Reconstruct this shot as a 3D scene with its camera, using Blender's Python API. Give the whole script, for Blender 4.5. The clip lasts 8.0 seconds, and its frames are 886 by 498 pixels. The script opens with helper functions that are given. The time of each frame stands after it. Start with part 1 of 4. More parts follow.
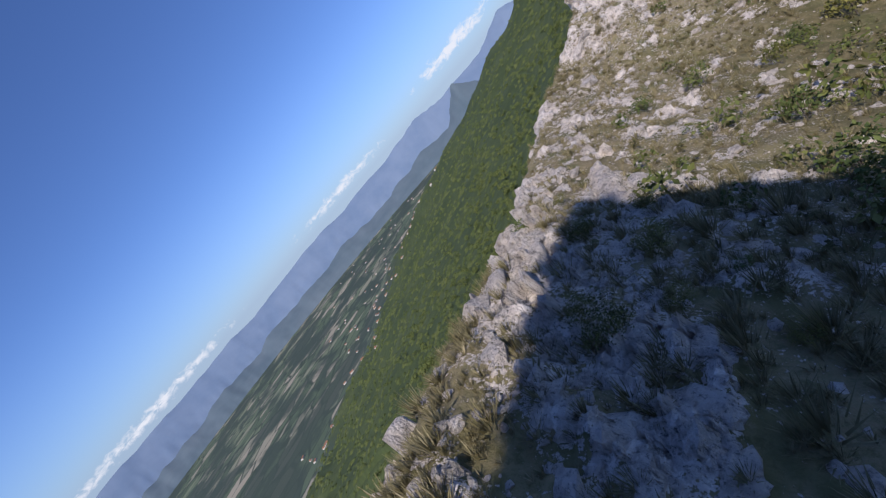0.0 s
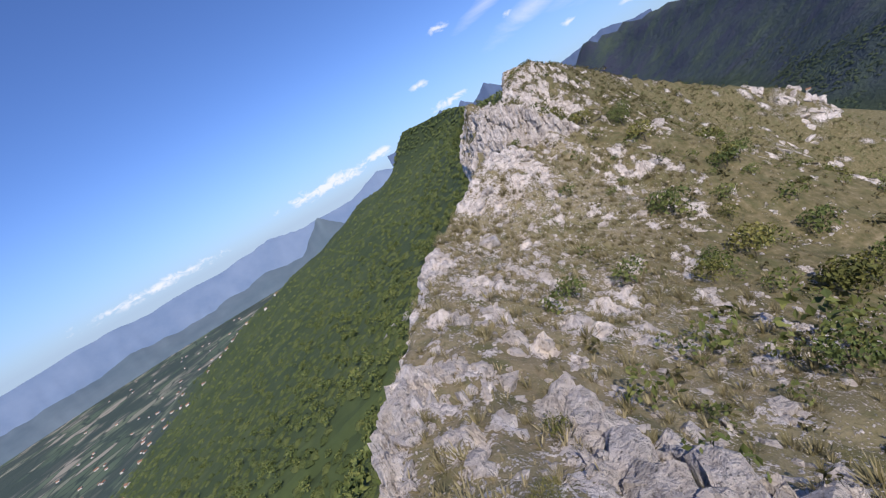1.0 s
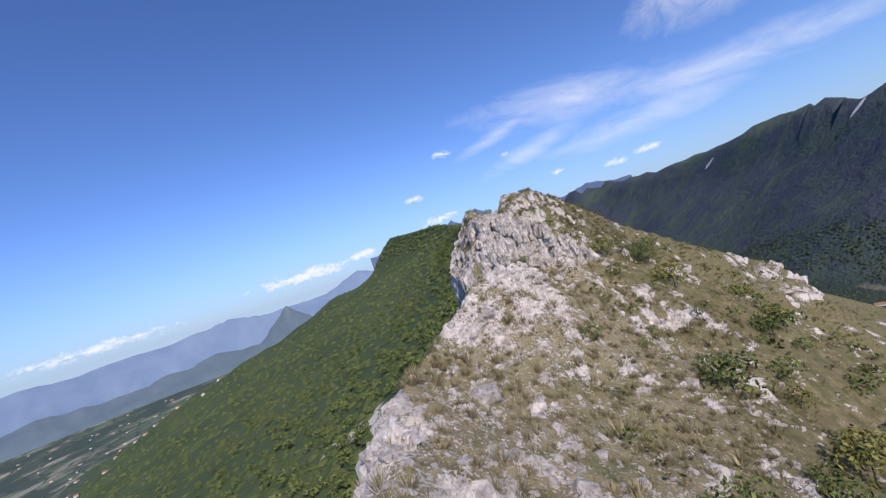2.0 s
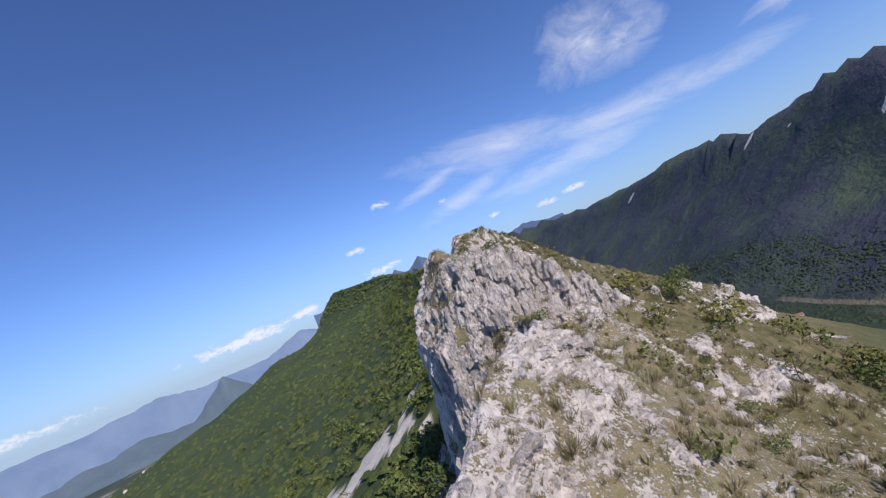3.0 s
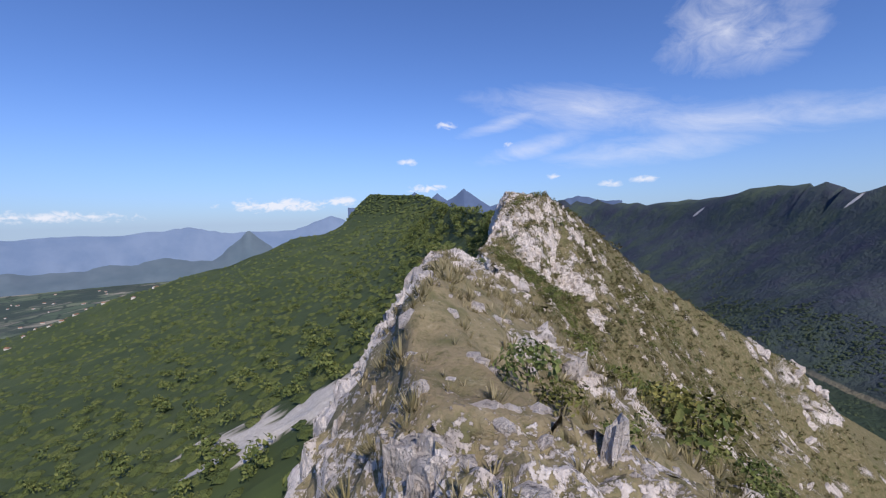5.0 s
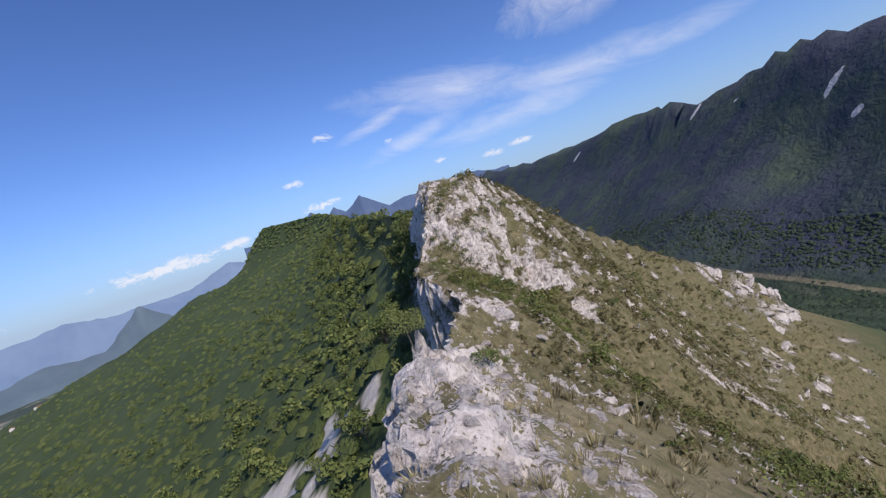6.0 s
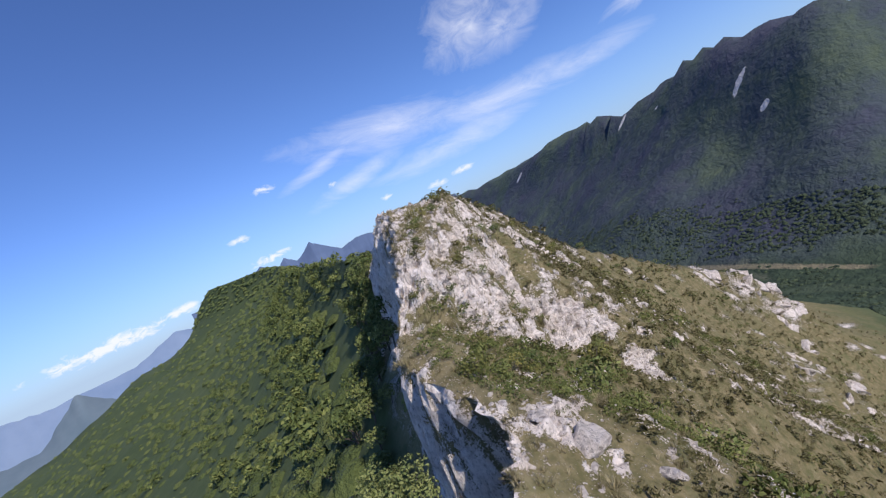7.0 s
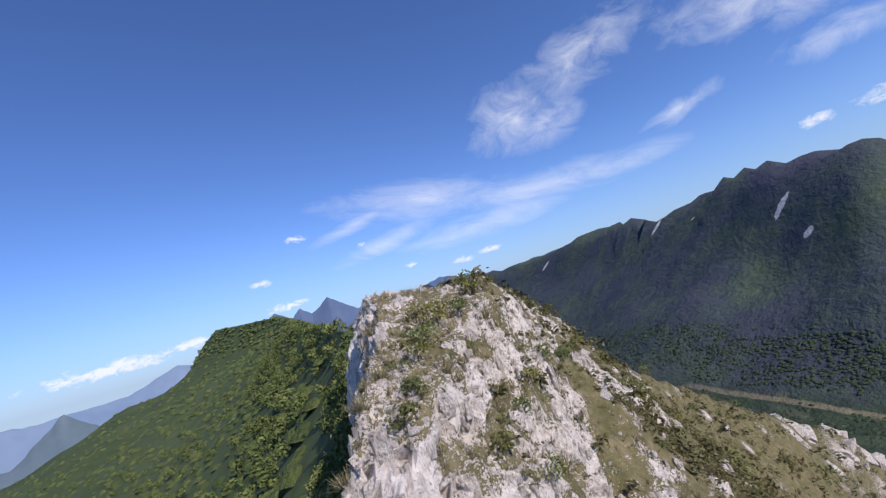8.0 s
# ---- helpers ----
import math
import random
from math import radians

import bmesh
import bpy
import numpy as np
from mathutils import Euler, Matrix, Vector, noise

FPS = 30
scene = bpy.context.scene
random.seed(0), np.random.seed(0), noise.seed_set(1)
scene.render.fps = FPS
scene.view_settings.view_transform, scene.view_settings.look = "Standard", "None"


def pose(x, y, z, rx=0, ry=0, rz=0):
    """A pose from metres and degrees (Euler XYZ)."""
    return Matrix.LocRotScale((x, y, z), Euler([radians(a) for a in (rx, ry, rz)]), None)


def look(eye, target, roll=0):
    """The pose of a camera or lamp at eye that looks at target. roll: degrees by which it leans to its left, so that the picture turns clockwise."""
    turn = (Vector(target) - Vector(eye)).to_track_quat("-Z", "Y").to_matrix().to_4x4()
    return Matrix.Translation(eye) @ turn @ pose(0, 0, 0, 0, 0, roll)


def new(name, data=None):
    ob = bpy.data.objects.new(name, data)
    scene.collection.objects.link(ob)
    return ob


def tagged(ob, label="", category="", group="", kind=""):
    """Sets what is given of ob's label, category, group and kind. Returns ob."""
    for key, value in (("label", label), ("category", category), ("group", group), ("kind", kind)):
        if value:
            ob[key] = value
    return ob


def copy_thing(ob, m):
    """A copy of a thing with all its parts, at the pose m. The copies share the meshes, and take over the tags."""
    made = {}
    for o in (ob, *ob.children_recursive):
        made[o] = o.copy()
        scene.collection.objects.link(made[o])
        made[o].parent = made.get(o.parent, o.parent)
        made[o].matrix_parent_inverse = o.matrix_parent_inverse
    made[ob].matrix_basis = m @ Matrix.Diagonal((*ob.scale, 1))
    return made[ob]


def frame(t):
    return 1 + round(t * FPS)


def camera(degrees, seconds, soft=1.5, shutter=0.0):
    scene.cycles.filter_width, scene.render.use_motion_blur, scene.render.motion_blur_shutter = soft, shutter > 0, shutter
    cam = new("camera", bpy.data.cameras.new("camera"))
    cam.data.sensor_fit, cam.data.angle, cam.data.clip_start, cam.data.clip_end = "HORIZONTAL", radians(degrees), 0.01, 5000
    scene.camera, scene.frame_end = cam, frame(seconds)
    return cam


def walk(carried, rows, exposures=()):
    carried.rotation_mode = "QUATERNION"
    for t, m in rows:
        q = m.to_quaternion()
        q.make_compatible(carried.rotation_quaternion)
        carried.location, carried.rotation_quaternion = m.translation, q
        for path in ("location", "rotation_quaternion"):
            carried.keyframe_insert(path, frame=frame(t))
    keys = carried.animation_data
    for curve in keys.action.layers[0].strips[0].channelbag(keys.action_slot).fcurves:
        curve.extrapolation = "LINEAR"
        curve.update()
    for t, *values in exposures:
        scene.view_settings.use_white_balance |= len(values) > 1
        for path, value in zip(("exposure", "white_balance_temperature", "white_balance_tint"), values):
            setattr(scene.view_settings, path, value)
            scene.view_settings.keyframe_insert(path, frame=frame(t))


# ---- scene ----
cam = camera(90.0, 8.0, soft=1.25)
PATH = [
    (0, (6.07, -57.29, -1.42), (-0.09, -49.76, -3.78), -49.3),
    (0.5, (2.99, -50.69, -2.09), (-1.43, -42.12, -4.73), -44.9),
    (1, (-0.10, -45.32, -3.29), (-2.03, -35.73, -5.35), -28.9),
    (1.5, (-0.93, -39.71, -4.02), (-2.14, -29.80, -4.69), -21.6),
    (1.7, (-1.24, -37.82, -4.12), (-2.23, -27.88, -4.43), -18.8),
    (2.8, (-3.59, -24.79, -3.31), (-2.76, -14.84, -2.85), -22.2),
    (3, (-3.46, -21.44, -3.02), (-2.38, -11.52, -2.42), -22.7),
    (3.5, (-2.72, -14.22, -2.06), (-0.87, -4.42, -1.33), -21.9),
    (4, (-1.55, -7.68, -1.05), (0.30, 2.12, -0.31), -13.6),
    (4.5, (-0.39, -1.97, -0.22), (0.21, 8.01, -0.22), -2.5),
    (4.7, (-0.00, 0.00, 0.00), (-0.00, 9.99, -0.52), 0.0),
    (5.8, (0.14, 21.75, 2.43), (1.48, 31.62, 1.49), -13.1),
    (6, (0.19, 26.29, 2.33), (2.07, 36.06, 1.29), -17.9),
    (6.5, (0.89, 36.16, 2.55), (3.50, 45.75, 1.46), -24.4),
    (7, (2.64, 45.32, 2.93), (5.67, 54.82, 2.21), -25.2),
    (7.5, (5.60, 54.93, 3.56), (8.85, 64.39, 3.49), -21.7),
    (8, (9.06, 64.35, 4.50), (12.22, 73.79, 5.51), -16.2),
]
walk(cam, [(t, look(eye, target, roll)) for t, eye, target, roll in PATH], [(0, -0.06, 6500, 13.5), (0.6, 0.04, 6500, 13.5), (1.2, 0.1, 6500, 13.5), (2.2, 0.08, 6500, 13.5), (3.2, -0.03, 6500, 13.5), (4.2, -0.05, 6500, 13.5), (5.2, -0.04, 6500, 13.5), (6.0, -0.06, 6500, 13.5), (6.6, 0.06, 6500, 13.5), (7.4, 0.14, 6500, 13.5), (8, 0.09, 6500, 13.5)])

# ---- world, sun, exposure ----
SKY = 0.115
SUN_AZ, SUN_EL = 158.0, 40.0  # degrees clockwise from +y, and above the horizon
world = bpy.data.worlds.new("sky")
scene.world = world
world.use_nodes = True
wt = world.node_tree
wt.nodes.clear()
sky = wt.nodes.new("ShaderNodeTexSky")
sky.sky_type = "NISHITA"
sky.sun_disc = False
sky.sun_elevation, sky.sun_rotation = radians(SUN_EL), radians(SUN_AZ)
sky.altitude, sky.air_density, sky.dust_density, sky.ozone_density = 900, 1.0, 0.2, 3.0


def wmath(op, a, b=0.0, c=None, clamp=False):
    m = wt.nodes.new("ShaderNodeMath")
    m.operation, m.use_clamp = op, clamp
    for k, v in enumerate((a, b) if c is None else (a, b, c)):
        if isinstance(v, bpy.types.NodeSocket):
            wt.links.new(v, m.inputs[k])
        else:
            m.inputs[k].default_value = v
    return m.outputs[0]


def wmix(fac, a, b, mode="MIX"):
    m = wt.nodes.new("ShaderNodeMix")
    m.data_type, m.blend_type = "RGBA", mode
    for k, v in ((0, fac), (6, a), (7, b)):
        if isinstance(v, bpy.types.NodeSocket):
            wt.links.new(v, m.inputs[k])
        else:
            m.inputs[k].default_value = v if k == 0 else (*v, 1)
    return m.outputs[2]


# bearings in degrees: a clockwise from +y, e above the horizon
coord = wt.nodes.new("ShaderNodeTexCoord").outputs["Generated"]
sepw = wt.nodes.new("ShaderNodeSeparateXYZ")
wt.links.new(coord, sepw.inputs[0])
bearing = wmath("MULTIPLY", wmath("ARCTAN2", sepw.outputs[0], sepw.outputs[1]), 57.2958)
elev = wmath("MULTIPLY", wmath("ARCSINE", sepw.outputs[2]), 57.2958)


def wnoise(sx, sy, detail, rough, turn=0.0, seed=0.0):
    """Cloud noise on bearing and elevation; a turned one streaks."""
    c, s = math.cos(radians(turn)), math.sin(radians(turn))
    u = wmath("ADD", wmath("MULTIPLY", bearing, c), wmath("MULTIPLY", elev, s))
    v = wmath("SUBTRACT", wmath("MULTIPLY", elev, c), wmath("MULTIPLY", bearing, s))
    comb = wt.nodes.new("ShaderNodeCombineXYZ")
    wt.links.new(wmath("MULTIPLY", u, sx), comb.inputs[0])
    wt.links.new(wmath("MULTIPLY", v, sy), comb.inputs[1])
    comb.inputs[2].default_value = seed
    n = wt.nodes.new("ShaderNodeTexNoise")
    n.inputs["Scale"].default_value, n.inputs["Detail"].default_value, n.inputs["Roughness"].default_value = 1.0, detail, rough
    n.inputs["Distortion"].default_value = .6
    wt.links.new(comb.outputs[0], n.inputs["Vector"])
    return n.outputs["Fac"]


def spot(a0, e0, wa, we, turn=0.0):
    """1 in the middle of an ellipse on the sky, 0 at its rim."""
    c, s = math.cos(radians(turn)), math.sin(radians(turn))
    da, de = wmath("SUBTRACT", bearing, a0), wmath("SUBTRACT", elev, e0)
    u = wmath("DIVIDE", wmath("ADD", wmath("MULTIPLY", da, c), wmath("MULTIPLY", de, s)), wa)
    v = wmath("DIVIDE", wmath("SUBTRACT", wmath("MULTIPLY", de, c), wmath("MULTIPLY", da, s)), we)
    r = wmath("SQRT", wmath("ADD", wmath("MULTIPLY", u, u), wmath("MULTIPLY", v, v)))
    return wmath("SUBTRACT", 1.0, r, clamp=True)


def union(parts):
    out = parts[0]
    for p in parts[1:]:
        out = wmath("MAXIMUM", out, p)
    return out


def cloud(shape, fac, low, high):
    """Where shape and noise together pass low to high."""
    return wmath("DIVIDE", wmath("SUBTRACT", wmath("MULTIPLY", wmath("ADD", shape, .35), fac), low), high - low, clamp=True)


wisp = wnoise(.12, .42, 8, .68, -12, 3.0)
puff = wnoise(.8, 1.3, 7, .62, 0, 9.0)
wide = wnoise(.26, .4, 8, .64, 0, 21.0)
cirrus = union([spot(18, 12.6, 17, 3.4, -8), spot(33, 9.9, 16, 2.6, -4), spot(25, 7.5, 15, 2.2, 3), spot(42, 9.3, 10, 1.8), spot(12, 8.6, 9, 1.6, 12), spot(9, 12, 8, 1.2, 14)])
body = union([spot(32, 19, 8, 6, 10), spot(36, 17, 6, 4), spot(42, 22.5, 12, 4.6, 12), spot(60, 19, 14, 4, -14), spot(50, 12.5, 6, 1.6, 14), spot(64, 13, 6, 2.2)])
bank = union([spot(-20, 2.2, 12, 1.5), spot(-13, 2.6, 4, 1.1), spot(-2, 4.0, 5, 1.0), wmath("MULTIPLY", spot(-42, 1.2, 17, 1.2), .8), wmath("MULTIPLY", spot(-74, .6, 24, 1.3), .85)])
small = union([spot(.7, 11.7, 2.1, .75), spot(-4.3, 7.3, 1.9, .7), spot(8.5, 9.1, 1.1, .5), spot(14, 5, 1.2, .6), spot(20.7, 3.8, 2.2, .7), spot(24.3, 4.1, 2.2, .7), spot(60.5, 6.3, 2.2, .9), spot(66, 6.5, 4, 1.2)])
cover = wmath("MULTIPLY", cloud(cirrus, wisp, .24, .85), .55)
cover = wmath("MAXIMUM", cover, wmath("MULTIPLY", cloud(body, wide, .27, .9), .62))
cover = wmath("MAXIMUM", cover, wmath("MULTIPLY", cloud(bank, puff, .41, .62), .9))
cover = wmath("MAXIMUM", cover, wmath("MULTIPLY", cloud(small, puff, .33, .62), .8))
haze = wmath("POWER", wmath("SUBTRACT", 1.0, wmath("DIVIDE", wmath("ABSOLUTE", elev), 16.0), clamp=True), 2.0)
blue = wmix(1.0, sky.outputs[0], (.68, .87, 1.27), "MULTIPLY")
blue = wmix(wmath("MULTIPLY", haze, .7), blue, (2.45, 3.6, 5.5))
whole = wmix(cover, blue, (7.6, 7.9, 8.6))
wbg = wt.nodes.new("ShaderNodeBackground")
wbg.inputs["Strength"].default_value = SKY
wout = wt.nodes.new("ShaderNodeOutputWorld")
wt.links.new(whole, wbg.inputs[0])
wt.links.new(wbg.outputs[0], wout.inputs[0])
sun = new("sun", bpy.data.lights.new("sun", "SUN"))
sun.data.energy, sun.data.angle, sun.data.color = 4.3, radians(0.53), (1.0, 0.935, 0.85)
sun_dir = Vector((math.sin(radians(SUN_AZ)) * math.cos(radians(SUN_EL)),
                  math.cos(radians(SUN_AZ)) * math.cos(radians(SUN_EL)), math.sin(radians(SUN_EL))))
sun.matrix_basis = look(sun_dir * 200, (0, 0, 0))


# ---- terrain form ----
# The cliff edge along the crest: y, x of the edge, its height, cliff height on the left, slope to the right,
# width of the steep shoulder before the cliff, width of the level top.
CREST = np.array([
    (-5000, 30, -300, 2, .3, 0, 0), (-300, 30, -60, 4, .5, 0, 0), (-120, 14, -12, 4, .6, 0, 0), (-80, 4, -5, 4, .55, .5, 0),
    (-66, .6, -5, 4, .55, .8, 0), (-58, -1.2, -5.3, 4, .58, .8, .5), (-51, -2.4, -5.8, 4, .6, .8, 1), (-46, -2.7, -6.8, 4, .62, .8, 1.5),
    (-43, -3.2, -7.5, 4, .64, .8, 2), (-39, -4.2, -8.5, 4, .66, .8, 2), (-35, -5.5, -9, 4, .68, .8, 2), (-30, -6, -9.1, 4, .7, .8, 1.5),
    (-26, -5.9, -9.3, 4, .7, .8, 1), (-22, -6.5, -9.4, 4, .68, .8, 1), (-18, -6.7, -9.4, 5, .66, 1.4, .5), (-14, -6.2, -9.2, 5, .68, 2.2, 0),
    (-10, -4.6, -8.7, 6, .75, 2.2, 0), (-7, -2.8, -7.2, 8, .85, 1.4, 0), (-5, -1.6, -6.5, 9, .92, .6, 0), (-1, 1.5, -7, 9, 1, .2, 0), (3.5, 2.2, -6.8, 9, .95, .2, 0),
    (5.5, 1.2, -6.4, 10, .85, 2, 0), (6.8, .5, -2.5, 10, .75, 2.8, 2.6), (9, 0, -2, 10, .75, 3, 2.6), (12, -.6, -1.6, 10, .75, 3, 1),
    (14.5, -.5, -.9, 10, .75, 3.2, .5), (18, -.3, -.8, 10, .75, 3.2, .5), (22, -.3, -.9, 10, .78, 3, .5), (28, -.4, -1.2, 11, .8, 2.8, .5),
])
CREST = np.vstack([CREST, np.array([
    (33, -.2, -1.6, 13, .8, 2, 1), (38, .5, -1.9, 16, .8, 1, 1), (39.8, 1.3, -2.3, 18, .8, .5, .5), (41.5, 2, -5.6, 19, .75, 0, 0),
    (45, 2.3, -6.6, 19, .75, 0, 0), (50, 2.6, -7, 19, .75, 0, 0), (53, 3.6, -7, 19, .8, 0, 0), (57, 4.6, -6.9, 18, .85, 0, 0), (60, 6, -6.6, 17, .82, 0, 0), (63, 7.3, -6.4, 16, .78, 0, .5), (65.5, 7.1, -5.6, 16, .74, 0, 1),
    (68.5, 5.9, -4.8, 15, .72, 0, 1.5), (72, 5.8, -4.2, 13, .72, .2, 2), (76.3, 6.8, -3.7, 12, .85, .3, 2), (78, 9.4, .6, 12, 1.8, .5, 2),
    (79.5, 10.2, 2.2, 12, 2.1, .6, 2.6), (83, 11.5, 3.3, 11, 2.2, 1, 3.2), (88, 12.6, 5.2, 10, 2, 1.2, 7),
])])
CREST = np.vstack([CREST, np.array([
    (94, 13, 5.7, 9, 1.8, 1.5, 8.5), (106, 13.2, 2.6, 8, 1.1, 2, 5), (118, 14.9, 1.8, 5, .8, 2, 0), (129, 15.9, 1.6, 4, .7, 2, 0),
    (160, 16.5, 2, 2, .6, 2, 0), (200, 16.8, 3, 2, .6, 2, 0), (270, 9, 6, 2, .6, 2, 0), (348, -4, 10, 2, .6, 2, 0),
    (600, -10, 27, 2, .6, 2, 0), (900, -45, 50, 3, .6, 5, 0), (1080, -140, 64, 6, .6, 10, 0), (1195, -200, 74, 14, .6, 10, 0),
    (1260, -270, 10, 10, .5, 10, 0), (1500, -500, -250, 2, .3, 0, 0), (5000, -900, -340, 0, .1, 0, 0)])])
# SPUR_A: unseen height behind the start, shaped to throw its shadow on the ridge
SPUR_A = [(10.6, -76, 10), (11.8, -78, 20), (13.8, -77, 25), (16, -79, 24), (19, -78, 23.5), (26, -79, 19.5), (40, -84, 14), (60, -90, 4), (90, -100, -24)]
SPUR_B = [(20, 92, 5.3), (27, 100, 2.2), (34, 108, -2), (42, 117, -6.2), (50, 122.5, -12), (72, 130, -26), (95, 137, -39), (108, 138, -46.5), (115, 134, -67), (150, 122, -115)]
SPUR_C = [(6.1, 8.4, -5.6), (10, 9, -8.7), (14, 13, -9.8), (19, 13.5, -15.5), (36, 22, -36), (60, 30, -65)]
RANGE = [(2200, 300, 20), (1250, 560, 52), (1170, 640, 70), (1230, 880, 118), (1320, 1150, 112), (1400, 1560, 84), (1470, 1800, 120), (1540, 2350, 122),
         (1560, 2900, 104), (1500, 3500, 100), (1430, 4100, 150), (1200, 4500, 190)]
FLOOR_R, FLOOR_L = -300.0, -340.0


SY = np.arange(-300, 500, 1.0)


def evened(column, sigma):
    """A column of the crest table with its steps smoothed out along the ridge."""
    k = np.arange(-3 * sigma, 3 * sigma + 1)
    w = np.exp(-k ** 2 / (2.0 * sigma ** 2))
    return np.convolve(np.pad(np.interp(SY, CREST[:, 0], CREST[:, column]), 3 * sigma, mode="edge"), w / w.sum(), mode="valid")


SX, SZ, SR = evened(1, 14), evened(2, 11), evened(4, 18)


def crest_at(y):
    return [np.interp(y, CREST[:, 0], CREST[:, k]) for k in range(1, 7)]


def smooth(a, b, v):
    t = np.clip((v - a) / (b - a), 0, 1)
    return t * t * (3 - 2 * t)


def soft_max(a, b, k):
    h = np.clip(0.5 + 0.5 * (a - b) / k, 0, 1)
    return b + (a - b) * h + k * h * (1 - h)


def spur(x, y, nodes, slope):
    """Height of a ridge that falls off evenly on both sides of its crest."""
    best = np.full(np.shape(x), -1e4)
    for (x0, y0, z0), (x1, y1, z1) in zip(nodes, nodes[1:]):
        dx, dy = x1 - x0, y1 - y0
        t = np.clip(((x - x0) * dx + (y - y0) * dy) / (dx * dx + dy * dy), 0, 1)
        best = np.maximum(best, z0 + (z1 - z0) * t - slope * np.hypot(x - x0 - t * dx, y - y0 - t * dy))
    return best


def far_range(x, y):
    """The mountain across the valley: steep under its crest, gentler lower down."""
    best = np.full(np.shape(x), -1e4)
    for (x0, y0, z0), (x1, y1, z1) in zip(RANGE, RANGE[1:]):
        dx, dy = x1 - x0, y1 - y0
        t = np.clip(((x - x0) * dx + (y - y0) * dy) / (dx * dx + dy * dy), 0, 1)
        far = np.hypot(x - x0 - t * dx, y - y0 - t * dy)
        best = np.maximum(best, z0 + (z1 - z0) * t - .92 * np.minimum(far, 200) - .6 * np.maximum(far - 200, 0))
    return best


def height(x, y):
    """Ground height, without the fine relief."""
    x, y = np.asarray(x, float), np.asarray(y, float)
    xe, ze, drop, sr, shoulder, flat = crest_at(y)
    d = x - xe
    dl, dr = np.maximum(-d, 0), np.maximum(d, 0)
    far = np.maximum(y - 130, 0)
    beyond = np.maximum(dl - shoulder, 0)
    left = ze - 1.5 * np.minimum(dl, shoulder) - drop * smooth(0, 1.5 + 0.03 * far - 1.05 * smooth(40, 43, y) * smooth(69, 65, y), beyond) - (0.3 * beyond + 35 * (1 - np.exp(-beyond / 45)))
    inside = (y > -290) & (y < 490)
    blend = smooth(5, 16, dr) * inside
    dr = np.maximum(dr + (xe - np.interp(y, SY, SX)) * blend, 0)
    zr = ze + (np.interp(y, SY, SZ) - ze) * blend * (1 - smooth(70, 80, y))
    slope = sr + (np.where(inside, np.interp(y, SY, SR), sr) - sr) * blend * (1 - smooth(70, 80, y))
    flat = flat * (1 - blend * (1 - smooth(70, 80, y)))
    right = zr - slope * np.maximum(dr - flat, 0) - 0.12 * np.minimum(dr, flat)
    right = soft_max(right, spur(x, y, SPUR_B, 1.5), 0.8)
    right = soft_max(right, spur(x, y, SPUR_C, 0.9), 0.8)
    right = soft_max(right, spur(x, y, SPUR_A, 2.4), 1.5)
    right = soft_max(right, np.full_like(right, FLOOR_R), 25)
    right = soft_max(right, far_range(x, y), 30)
    left = soft_max(left, np.full_like(left, FLOOR_L), 30)
    return np.where(d < 0, left, right)



# ---- vectorised noise ----
PERM = np.random.RandomState(7).permutation(256)
PERM = np.concatenate([PERM, PERM, PERM])
GRAD = np.random.RandomState(8).normal(size=(256, 3))
GRAD /= np.linalg.norm(GRAD, axis=1)[:, None]


def perlin(x, y, z):
    xi, yi, zi = (np.floor(v).astype(int) for v in (x, y, z))
    xf, yf, zf = x - xi, y - yi, z - zi
    u, v, w = (t * t * t * (t * (t * 6 - 15) + 10) for t in (xf, yf, zf))
    xi, yi, zi = xi & 255, yi & 255, zi & 255

    def corner(i, j, k):
        g = GRAD[PERM[PERM[PERM[xi + i] + yi + j] + zi + k]]
        return g[..., 0] * (xf - i) + g[..., 1] * (yf - j) + g[..., 2] * (zf - k)

    def mix(a, b, t):
        return a + (b - a) * t

    low = mix(mix(corner(0, 0, 0), corner(1, 0, 0), u), mix(corner(0, 1, 0), corner(1, 1, 0), u), v)
    high = mix(mix(corner(0, 0, 1), corner(1, 0, 1), u), mix(corner(0, 1, 1), corner(1, 1, 1), u), v)
    return mix(low, high, w) * 1.5


def fbm(x, y, z, octaves=4):
    out, amp = 0, 1.0
    for k in range(octaves):
        out = out + amp * perlin(x * 2 ** k + 17 * k, y * 2 ** k + 5 * k, z * 2 ** k + 11 * k)
        amp *= 0.5
    return out


def ridged(x, y, z, octaves=3):
    out, amp = 0, 1.0
    for k in range(octaves):
        out = out + amp * (0.5 - np.abs(perlin(x * 2 ** k + 31 * k, y * 2 ** k, z * 2 ** k + 7 * k)))
        amp *= 0.5
    return out


# ---- ground sheet ----
def steps(bands, ratio, outer, inner):
    """Places along an axis: (from, to, step) bands end to end, then growing steps out to inner (below) and outer (above)."""
    out = []
    for lo, hi, st in bands:
        out += list(np.arange(lo, hi - st * 0.5, st))
    out.append(bands[-1][1])
    g, p = bands[-1][2], bands[-1][1]
    while p < outer:
        g *= ratio
        p += g
        out.append(p)
    neg, g, p = [], bands[0][2], bands[0][0]
    while p > inner:
        g *= ratio
        p -= g
        neg.append(p)
    return np.array(neg[::-1] + out)


